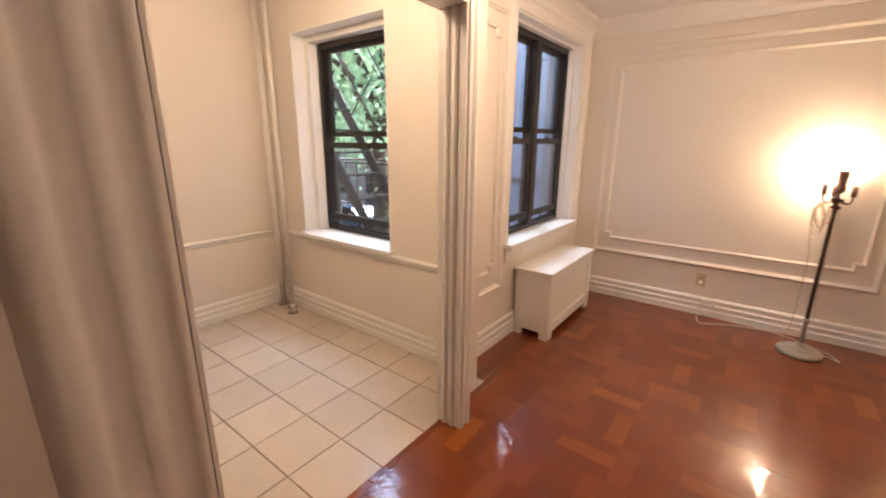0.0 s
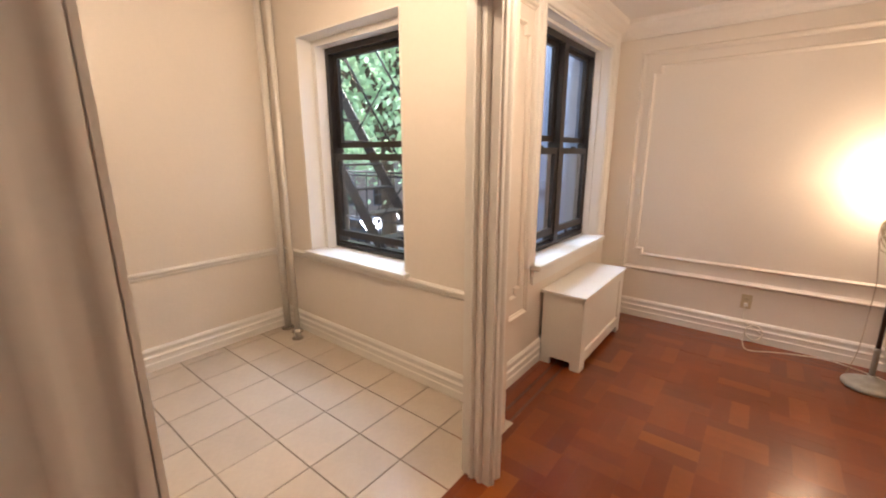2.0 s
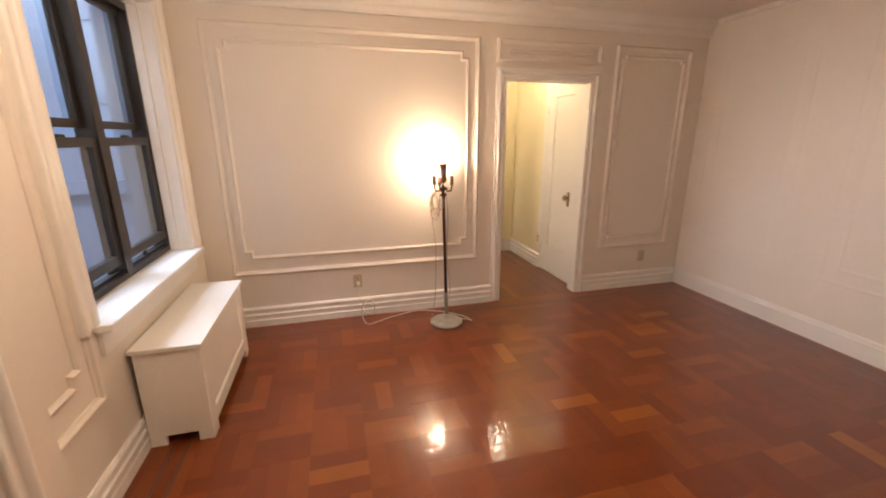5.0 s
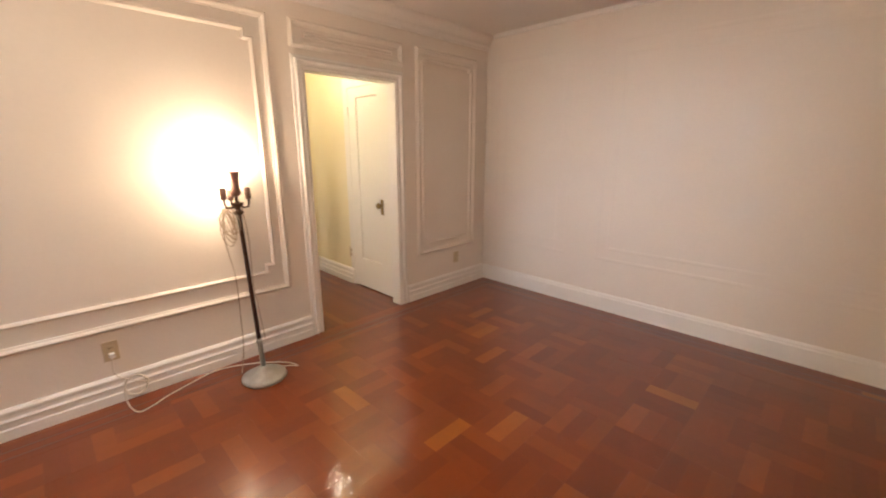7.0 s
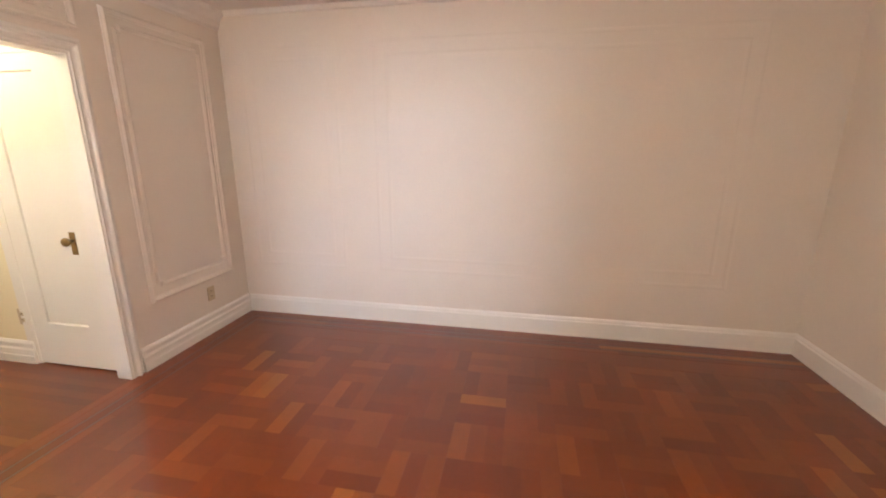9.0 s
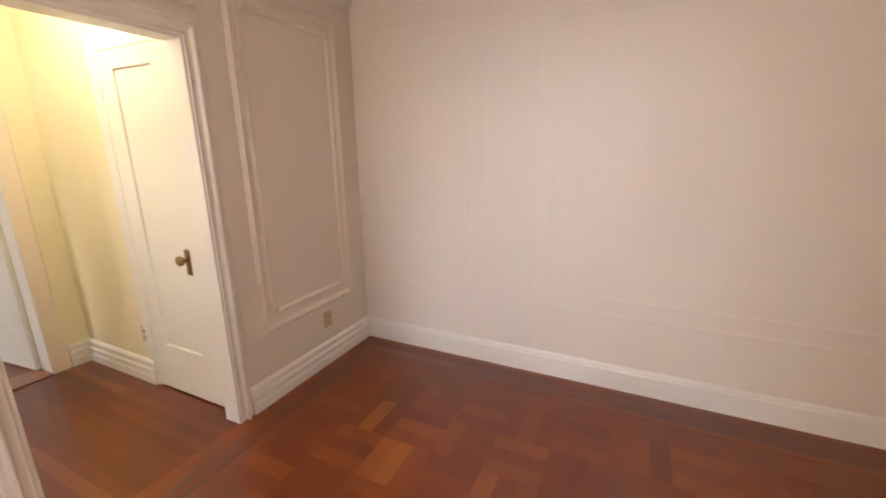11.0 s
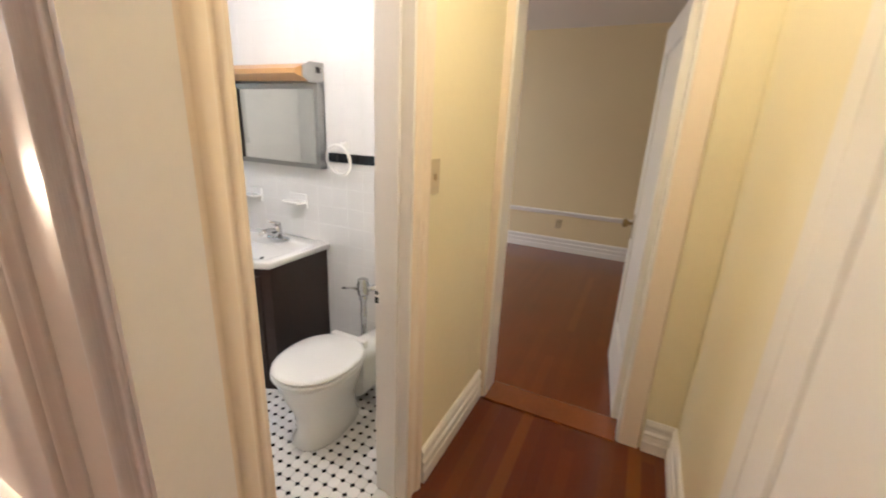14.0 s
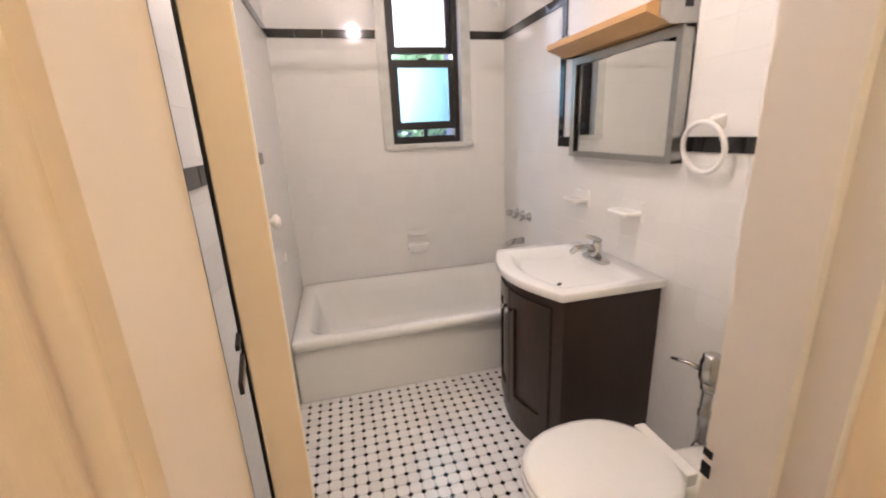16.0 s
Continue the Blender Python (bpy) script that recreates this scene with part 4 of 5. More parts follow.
    part("overflow", lathe([(0.010, 0), (0.010, 0.002)], 12, (0, -0.3, 1), (0.215, -0.40, 0.7535)), DARKM, v)
    return v


vanity()
tap = empty("faucet", (-0.335, 5.635, 0.7535), "chrome single-lever basin faucet", "faucet")
part("plate", loft([[(x, y, z) for x, y in rounded(-0.08 + i, -0.026 + i, 0.08 - i, 0.026 - i, 0.024 - i)] for z, i in ((0, 0), (0.010, 0), (0.016, 0.006))]), CHROME, tap)
part("body", lathe([(0.026, 0.012), (0.024, 0.045), (0.022, 0.075), (0.012, 0.085)], 18), CHROME, tap)
part("spout", tube([(0, 0, 0.045), (0, -0.05, 0.062), (0, -0.10, 0.062), (0, -0.125, 0.045)], [0.019, 0.016, 0.014, 0.011], 12), CHROME, tap)
part("lever", tube([(0, 0.012, 0.082), (0, -0.01, 0.098), (0, -0.06, 0.115)], [0.016, 0.012, 0.006], 10), CHROME, tap)


def toilet(cx, yb):
    t = empty("toilet", (cx, yb, 0), "white ceramic toilet with closed lid and no tank", "toilet")
    Z = lambda a, f, b, z, dy=0.0: [(x, y + dy, z) for x, y in oval(28, 0, -0.42, a, f, b, 2.2)]
    part("bowl", loft([Z(0.105, 0.17, 0.20, 0), Z(0.115, 0.18, 0.21, 0.012), Z(0.095, 0.15, 0.19, 0.06), Z(0.10, 0.16, 0.19, 0.16), Z(0.145, 0.205, 0.20, 0.27), Z(0.172, 0.228, 0.20, 0.345), Z(0.177, 0.234, 0.20, 0.362), Z(0.165, 0.22, 0.19, 0.365)]), CERAMIC, t)
    part("seat", loft([Z(0.178, 0.236, 0.19, 0.366), Z(0.186, 0.244, 0.195, 0.372), Z(0.186, 0.244, 0.195, 0.384), Z(0.178, 0.236, 0.19, 0.388)]), CERAMIC, t)
    part("lid", loft([Z(0.176, 0.232, 0.192, 0.390), Z(0.183, 0.240, 0.198, 0.394), Z(0.182, 0.239, 0.198, 0.402), Z(0.165, 0.218, 0.182, 0.408), Z(0.08, 0.11, 0.09, 0.410)]), CERAMIC, t)
    part("hinge_bar", box(-0.105, -0.245, 0.366, 0.105, -0.208, 0.408, 0.006), CERAMIC, t)
    part("outlet_neck", loft([[(x, -0.225, z) for x, z in rounded(-0.085, 0.06, 0.085, 0.33, 0.06)], [(x, 0.094, z) for x, z in rounded(-0.10, 0.05, 0.10, 0.30, 0.06)]]), CERAMIC, t)
    return t


toilet(0.360, BYN - 0.10)
fv = empty("flush_valve", (0.285, BYN - 0.105, 0.30), "chrome flush valve on the tiled wall", "flush valve")
part("riser", lathe([(0.016, 0.0), (0.016, 0.10), (0.020, 0.105), (0.020, 0.125), (0.016, 0.13), (0.016, 0.20), (0.023, 0.205), (0.023, 0.24)], 16), CHROME, fv)
part("body", lathe([(0.030, 0.235), (0.033, 0.25), (0.033, 0.30), (0.028, 0.312), (0.028, 0.325), (0.016, 0.332)], 18), CHROME, fv)
part("supply", tube([(0, 0, 0.275), (0.045, 0.02, 0.275), (0.06, 0.07, 0.275), (0.06, 0.104, 0.275)], 0.017, 12), CHROME, fv)
part("wall_flange", lathe([(0.036, 0), (0.034, 0.008), (0.018, 0.012)], 18, (0, -1, 0), (0.06, 0.104, 0.275)), CHROME, fv)
part("lever", tube([(-0.03, -0.01, 0.265), (-0.06, -0.03, 0.272), (-0.105, -0.05, 0.268)], [0.010, 0.006, 0.005], 8), CHROME, fv)
part("lower_elbow", tube([(0, 0, 0.0), (0.0, -0.02, -0.04), (0.01, -0.04, -0.06)], 0.017, 10), CHROME, fv)

mc = empty("mirror_cabinet", (-0.352, BYN, 1.185), "steel-framed bathroom mirror cabinet with sliding doors", "mirror cabinet")
MW, MH, MD = 0.324, 0.44, 0.048
part("body", boxes([(-MW, -MD, 0, -MW + 0.012, 0, MH), (MW - 0.012, -MD, 0, MW, 0, MH), (-MW, -MD, 0, MW, 0, 0.012), (-MW, -MD, MH - 0.012, MW, 0, MH), (-MW, -0.012, 0.012, MW, 0, MH - 0.012)]), STEEL, mc)
part("face_frame", boxes([(-MW, -MD - 0.006, 0, -MW + 0.028, -MD, MH), (MW - 0.028, -MD - 0.006, 0, MW, -MD, MH), (-MW + 0.028, -MD - 0.006, 0, MW - 0.028, -MD, 0.024), (-MW + 0.028, -MD - 0.006, MH - 0.03, MW - 0.028, -MD, MH)]), STEEL, mc)
part("mirror_door", box(-MW + 0.028, -MD + 0.012, 0.024, -0.03, -MD + 0.016, MH - 0.03), MIRROR, mc, "sliding mirror pane")
part("mirror_door", box(-0.045, -MD + 0.003, 0.024, MW - 0.028, -MD + 0.007, MH - 0.03), MIRROR, mc, "sliding mirror pane")
sh = empty("vanity_light", (-0.345, BYN, 1.625), "varnished pine light canopy with metal ends above the mirror", "vanity light")
part("canopy", loft([[(x, y, z) for y, z in ((-0.012, 0.012), (-0.11, 0.002), (-0.195, 0.030), (-0.198, 0.052), (-0.10, 0.085), (-0.012, 0.09))] for x in (-0.315, 0.312)], smooth=False), PINE, sh)
for x in (-0.319, 0.313):
    part("end_plate", loft([[(xx, y, z) for y, z in ((0, 0.0), (-0.11, -0.004), (-0.15, 0.02), (-0.15, 0.07), (-0.10, 0.095), (0, 0.098))] for xx in (x, x + 0.004)], smooth=False), STEEL, sh, "shiny metal end plate")
part("socket_hole", box(0.3175, -0.06, 0.045, 0.320, -0.03, 0.075), DARKM, sh)
tr = empty("towel_ring", (0.10, BYN, 1.32), "white plastic towel ring on the tiled wall", "towel ring")
part("bracket", loft([[(x, y, z) for x, z in rounded(-0.022 + i, -0.022 + i, 0.022 - i, 0.022 - i, 0.01)] for y, i in ((0, 0), (-0.012, 0.0), (-0.03, 0.008), (-0.045, 0.010))]), PLASTW, tr)
part("ring", tube([(-0.01 + 0.078 * math.sin(2 * math.pi * i / 28), -0.045 - 0.012 * math.cos(2 * math.pi * i / 28), -0.078 + 0.078 * math.cos(2 * math.pi * i / 28)) for i in range(28)], 0.0085, 10, True), PLASTW, tr)
for sx, lab, w in ((-0.60, "white ceramic soap ledge on the tiled wall", 0.075), (-0.235, "white ceramic tumbler ledge on the tiled wall", 0.085)):
    d = empty("soap_dish", (sx, BYN, 0.968), lab, "soap dish", "ceramic ledges")
    part("back_plate", box(-w, -0.010, -0.03, w * 0.55, 0, 0.055, 0.004), CERAMIC, d)
    part("ledge", loft([[(x, y, z) for x, y in rounded(-w * 0.95 + i, -0.085 + i, w * 0.5 - i, -0.004, 0.012)] for z, i in ((-0.008, 0.03), (0.0, 0.004), (0.012, 0.0), (0.016, 0.003))]), CERAMIC, d)
d = empty("tub_soap_holder", (BX, 5.072, 0.585), "white recessed ceramic soap holder over the bathtub", "soap dish")
part("plate", boxes([(0, -0.075, 0.03, 0.016, 0.075, 0.085), (0, -0.075, -0.075, 0.010, 0.075, 0.03)]), CERAMIC, d)
part("tray", loft([[(x, y, z) for x, y in rounded(0.002, -0.075 + i, 0.05 - i, 0.075 - i, 0.012)] for z, i in ((-0.085, 0.02), (-0.06, 0.004), (-0.02, 0.0), (-0.012, 0.004))]), CERAMIC, d)
part("grip", tube([(0.012, -0.06, 0.055), (0.035, -0.055, 0.055), (0.035, 0.055, 0.055), (0.012, 0.06, 0.055)], 0.007, 8), CERAMIC, d)
rod = empty("shower_rod", (-0.93, BYS, 1.965), "dark metal shower curtain rod over the bathtub", "shower rod")
DARKROD = mat("dark_rod", (0.05, 0.045, 0.045), 0.3, 0.8, var=0.2)
part("rod", lathe([(0.012, 0.012), (0.012, BYN - BYS - 0.012)], 14, (0, 1, 0)), DARKROD, rod)
for y, n in ((0.0, 1), (BYN - BYS, -1)):
    part("flange", lathe([(0.026, 0), (0.026, 0.006), (0.015, 0.03)], 16, (0, n, 0), (0, y, 0)), DARKROD, rod)
hd = empty("wall_shower", (-1.30, BYN, 2.12), "small chrome wall shower with white spray head", "shower")
part("arm", tube([(0, 0, 0), (0, -0.07, 0.012), (0, -0.13, -0.01), (0, -0.17, -0.05)], 0.011, 10), CHROME, hd)
part("head", lathe([(0.012, 0), (0.018, 0.02), (0.036, 0.05), (0.037, 0.066), (0.03, 0.07)], 18, (0, -0.6, -0.8), (0, -0.165, -0.045)), WPLAST, hd)
part("flange", lathe([(0.028, 0), (0.012, 0.012)], 16, (0, -1, 0)), CHROME, hd)
ht = empty("tub_faucet", (-1.29, BYN, 0.775), "chrome tub valve with two handles and spout", "faucet")
for dx in (-0.09, 0.0, 0.09):
    part("flange", lathe([(0.030, 0), (0.026, 0.01), (0.014, 0.02), (0.014, 0.05)], 16, (0, -1, 0), (dx, 0, 0)), CHROME, ht)
    h = part("handle", lathe([(0.016, 0.045), (0.024, 0.055), (0.022, 0.075), (0.012, 0.085)], 8, (0, -1, 0), (dx, 0, 0)), CHROME, ht)
    for s in (-1, 1):
        part("cross_arm", tube([(dx, -0.066, 0), (dx + s * 0.034, -0.066, 0.012)], 0.007, 8), CHROME, h)
part("spout", tube([(0, 0, -0.18), (0, -0.08, -0.18), (0, -0.12, -0.20)], [0.022, 0.022, 0.018], 14), CHROME, ht)
tp = empty("toilet_paper", (0.62, BYN, 0.66), "white toilet paper roll in a wall holder", "toilet paper")
part("roll", lathe([(0.02, -0.05), (0.055, -0.05), (0.055, 0.05), (0.02, 0.05)], 24, (1, 0, 0), (0, -0.07, 0)), PLASTW, tp)
part("holder", tube([(-0.065, 0, 0), (-0.065, -0.07, 0), (0.065, -0.07, 0), (0.065, 0, 0)], 0.008, 8), CHROME, tp)
part("knob", box(-0.02, -0.02, -0.02, 0.02, 0.0, 0.02, 0.005), PLASTW, empty("wall_hook", (-0.95, BYS + 0.02, 0.75), "small white plastic hook on the tiled wall", "hook"))

# ---- outside ----
BRICK = mat("distant_facade", (0.42, 0.36, 0.33), 0.8, var=0.15, scale=1.2, bump=0.2)
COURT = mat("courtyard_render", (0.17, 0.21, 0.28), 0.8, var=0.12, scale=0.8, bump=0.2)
ASPH = mat("asphalt", (0.08, 0.08, 0.085), 0.8, var=0.2, scale=1.5)
IRON = mat("black_iron", (0.02, 0.019, 0.02), 0.5, 0.3, var=0.2, scale=14)
LEAF = mat("leaf_green", (0.20, 0.38, 0.22), 0.5, var=0.35, scale=0.9, island=0.45)
lt = LEAF.node_tree
thin = node(lt, "ShaderNodeBsdfTranslucent", Color=(0.58, 0.86, 0.60, 1))
both = node(lt, "ShaderNodeMixShader", Fac=0.75)
lt.links.new(lt.nodes["Principled BSDF"].outputs[0], both.inputs[1])
lt.links.new(thin.outputs[0], both.inputs[2])
lt.links.new(both.outputs[0], lt.nodes["Material Output"].inputs["Surface"])
BARK = mat("bark", (0.10, 0.075, 0.055), 0.9, var=0.3, scale=5, bump=0.4, bump_scale=12)
# opaque panes with the bluish haze put into their base colour
CGLASS = mat("hazy_court_glass", (0.20, 0.26, 0.34), 0.35, var=0.15, scale=3)
GZ = -3.6
structure("ground", box(-300, -300, GZ - 0.3, 300, 300, GZ), ASPH, "grey asphalt street ground")
structure("outer_wall", boxes([(BX - 0.24, 4.0, GZ, BX - 0.21, 9.4, -0.13), (NX - 0.2, -2.75, GZ, XE + 0.2, NY + 0.16, -0.13), (-1.7, NY + 0.16, GZ, XE + 0.2, 9.4, -0.13)]), BRICK, "lower storeys of the same brick building")
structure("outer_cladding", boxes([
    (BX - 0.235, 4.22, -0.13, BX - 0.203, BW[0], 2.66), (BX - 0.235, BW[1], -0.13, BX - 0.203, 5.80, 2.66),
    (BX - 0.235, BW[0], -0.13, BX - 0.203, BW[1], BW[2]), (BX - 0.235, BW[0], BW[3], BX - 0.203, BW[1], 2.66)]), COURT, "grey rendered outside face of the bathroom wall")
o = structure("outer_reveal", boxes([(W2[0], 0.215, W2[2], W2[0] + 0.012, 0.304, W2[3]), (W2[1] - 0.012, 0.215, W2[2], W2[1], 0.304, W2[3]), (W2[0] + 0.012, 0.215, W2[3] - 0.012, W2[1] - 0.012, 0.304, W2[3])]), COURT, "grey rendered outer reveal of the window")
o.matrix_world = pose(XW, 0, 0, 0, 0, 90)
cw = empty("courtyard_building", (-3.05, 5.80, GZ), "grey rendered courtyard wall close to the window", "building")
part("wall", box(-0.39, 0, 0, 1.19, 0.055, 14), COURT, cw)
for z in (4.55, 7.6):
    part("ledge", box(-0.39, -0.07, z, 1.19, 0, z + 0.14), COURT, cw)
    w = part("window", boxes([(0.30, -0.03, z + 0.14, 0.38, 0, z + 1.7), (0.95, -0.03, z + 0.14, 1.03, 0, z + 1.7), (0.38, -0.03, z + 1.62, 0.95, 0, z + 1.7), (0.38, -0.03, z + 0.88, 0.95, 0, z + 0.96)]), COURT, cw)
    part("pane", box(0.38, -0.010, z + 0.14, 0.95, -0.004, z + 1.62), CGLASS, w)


def far_house(x, y, w, h, rz, tint, label):
    hs = empty("apartment_house", (0, 0, 0), label, "building", "houses across the street")
    hs.matrix_world = pose(x, y, GZ, 0, 0, rz)
    part("wall", box(-w / 2, 0, 0, w / 2, 8, h), tint, hs)
    part("roof", box(-w / 2 - 0.2, -0.3, h, w / 2 + 0.2, 8, h + 0.5), COURT, hs)
    nx = int(w // 2.4)
    for k in range(int(h // 3)):
        for i in range(nx):
            a = -w / 2 + w * (i + 0.5) / nx
            z = 1.0 + 3 * k
            wi = part("window", boxes([(a - 0.6, -0.05, z - 0.1, a + 0.6, 0, z), (a - 0.55, -0.04, z, a - 0.47, 0, z + 1.6), (a + 0.47, -0.04, z, a + 0.55, 0, z + 1.6), (a - 0.47, -0.04, z + 0.76, a + 0.47, 0, z + 0.84), (a - 0.47, -0.04, z + 1.52, a + 0.47, 0, z + 1.6)]), COURT, hs)
            part("pane", box(a - 0.47, -0.012, z, a + 0.47, -0.008, z + 1.52), DARKM, wi)


far_house(-24, 24, 16, 12, 42, BRICK, "brick apartment house across the street")
far_house(-35, 12, 14, 13, 60, COURT, "pale apartment house across the street")


def tree(x, y, h, seed, spread):
    rnd = random.Random(seed)
    t = empty("tree", (x, y, GZ), "tall leafy green street tree", "tree", "street trees")
    part("trunk", tube([(0, 0, 0), (0.1, 0.05, h * 0.25), (0.0, 0.15, h * 0.5), (0.2, 0.1, h * 0.85)], [0.28, 0.22, 0.16, 0.05], 10), BARK, t)
    clumps = []
    for k in range(12):
        a, e = rnd.uniform(0, 6.28), rnd.uniform(0.35, 0.95)
        z0 = h * rnd.uniform(0.42, 0.66)
        tip = Vector((math.cos(a) * spread * rnd.uniform(0.5, 1), math.sin(a) * spread * rnd.uniform(0.5, 1), z0 + h * 0.4 * e))
        part("limb", tube([(0.03, 0.1, z0), (tip.x * 0.4, tip.y * 0.4, z0 + (tip.z - z0) * 0.55), tuple(tip)], [0.10, 0.06, 0.02], 6), BARK, t)
        clumps += [tip * 0.75, tip, Vector((tip.x * 0.5, tip.y * 0.5, tip.z + 0.6))]
    verts, faces = [], []
    for c in clumps:
        c = Vector((c.x, c.y, c.z))
        for k in range(280):
            d = Vector((rnd.gauss(0, 1), rnd.gauss(0, 1), rnd.gauss(0, 0.75))) * 0.85
            p = c + d
            u = Vector((rnd.uniform(-1, 1), rnd.uniform(-1, 1), rnd.uniform(-1, 1))).normalized()
            v = u.orthogonal().normalized()
            s = rnd.uniform(0.05, 0.11)
            i = len(verts)
            verts += [tuple(p - u * s), tuple(p + v * s * 0.55), tuple(p + u * s), tuple(p - v * s * 0.55)]
            faces.append((i, i + 1, i + 2, i + 3))
    me = bpy.data.meshes.new("crown")
    me.from_pydata(verts, [], faces)
    me.materials.append(LEAF)
    ob = new("crown", me)
    ob.parent = t


tree(-8.0, 7.6, 10.0, 3, 3.0)
tree(-12.0, 9.2, 10.5, 5, 3.4)
tree(-11.0, 13.0, 10.5, 8, 3.4)
tree(-19.0, 13.5, 10.0, 9, 3.8)


def fire_escape():
    f = empty("fire_escape", (-2.6, 2.5, 0), "black iron fire escape with stair and railings outside the window", "fire escape")
    # platform
    for k in range(9):
        part("platform_slat", box(-2.3, 0.05 + 0.1 * k, 0.42, 0.3, 0.10 + 0.1 * k, 0.435), IRON, f)
    for y in (0.04, 0.95):
        part("platform_bar", box(-2.3, y, 0.38, 0.3, y + 0.03, 0.42), IRON, f)
    for z in (0.72, 1.22, 1.26):
        part("rail", tube([(-2.3, 0.97, z), (0.3, 0.97, z)], 0.012, 6), IRON, f)
    for k in range(14):
        part("baluster", tube([(-2.3 + 0.2 * k, 0.97, 0.42), (-2.3 + 0.2 * k, 0.97, 1.24)], 0.008, 6), IRON, f)
    # stair running up to the left, parallel to the wall
    ax, az, bx, bz = -0.27, 0.45, -2.58, 3.6
    for y in (0.32, 0.80):
        bm = bmesh.new()
        w = 0.075
        vs = [bm.verts.new((x, yy, z)) for yy in (y, y + 0.012) for x, z in ((ax - w, az), (ax + w, az), (bx + w, bz), (bx - w, bz))]
        for q in ((0, 1, 2, 3), (7, 6, 5, 4), (0, 4, 5, 1), (1, 5, 6, 2), (2, 6, 7, 3), (3, 7, 4, 0)):
            bm.faces.new([vs[i] for i in q])
        part("stringer", bm, IRON, f)
    n = 14
    for k in range(1, n):
        s = k / n
        x, z = ax + (bx - ax) * s, az + (bz - az) * s
        part("tread", box(x - 0.09, 0.33, z, x + 0.09, 0.81, z + 0.018), IRON, f)
    for y in (0.32, 0.80):
        part("handrail", tube([(ax + 0.45, y, az + 0.55), (bx + 0.45, y, bz + 0.55)], 0.010, 6), IRON, f)
        for s in (0.1, 0.4, 0.7):
            x, z = ax + (bx - ax) * s, az + (bz - az) * s
            part("strut", tube([(x, y, z), (x + 0.40, y, z + 0.42)], 0.008, 6), IRON, f)
    return f


fire_escape()
CARP = [mat("car_paint_%s" % n, c, 0.25, 0.3, var=0.03) for n, c in (("white", (0.6, 0.62, 0.64)), ("blue", (0.10, 0.16, 0.25)), ("grey", (0.25, 0.26, 0.28)))]
for i, (x, y) in enumerate(((-14.0, 15.0), (-18.5, 15.8), (-19.5, 19.5))):
    c = empty("parked_car", (x, y, GZ), "parked car in the street below", "car", "parked cars")
    prof = [(-2.1, 0.3), (2.1, 0.3), (2.15, 0.75), (1.2, 0.9), (0.6, 1.4), (-1.0, 1.42), (-1.7, 0.95), (-2.15, 0.85)]
    part("body", loft([[(px * 1, yy, pz) for px, pz in prof] for yy in (-0.85, 0.85)], smooth=False), CARP[i], c)
    part("windows", loft([[(px, yy, pz) for px, pz in ((-1.45, 0.96), (0.95, 0.94), (0.5, 1.34), (-0.95, 1.36))] for yy in (-0.87, 0.87)], smooth=False), DARKM, c)
    for wx in (-1.35, 1.35):
        for wy in (-0.78, 0.78):
            w = part("wheel", lathe([(0.31, -0.09), (0.31, 0.09)], 18, (0, 1, 0), (wx, wy, 0.31)), DARKM, c)
            part("rim", lathe([(0.19, -0.095), (0.19, 0.095)], 14, (0, 1, 0), (wx, wy, 0.31)), CHROME, w)

# ---- floors and wall pieces ----


def piece(name, lx, ly, h, c, material):
    """A flat piece with a chamfered top, its middle at the origin, its top at zero."""
    me = bpy.data.meshes.new(name)
    a, b = lx / 2, ly / 2
    v = [(-a, -b, -h), (a, -b, -h), (a, b, -h), (-a, b, -h), (-a, -b, -c), (a, -b, -c), (a, b, -c), (-a, b, -c), (-a + c, -b + c, 0), (a - c, -b + c, 0), (a - c, b - c, 0), (-a + c, b - c, 0)]
    f = [(8, 9, 10, 11)]
    for o in (0, 4):
        f += [(o + i, o + (i + 1) % 4, o + 4 + (i + 1) % 4, o + 4 + i) for i in range(4)]
    me.from_pydata(v, [], f)
    me.materials.append(material)
    return me


def stuff(name, pieces, material, label, category):
    """Joins many placed copies of piece meshes into one mesh."""
    verts, faces = [], []
    for me, m in pieces:
        o = len(verts)
        verts += [tuple(m @ v.co) for v in me.vertices]
        faces += [tuple(o + i for i in p.vertices) for p in me.polygons]
    me = bpy.data.meshes.new(name)
    me.from_pydata(verts, [], faces)
    me.materials.append(material)
    return tagged(new(name, me), label, category, "", "stuff")


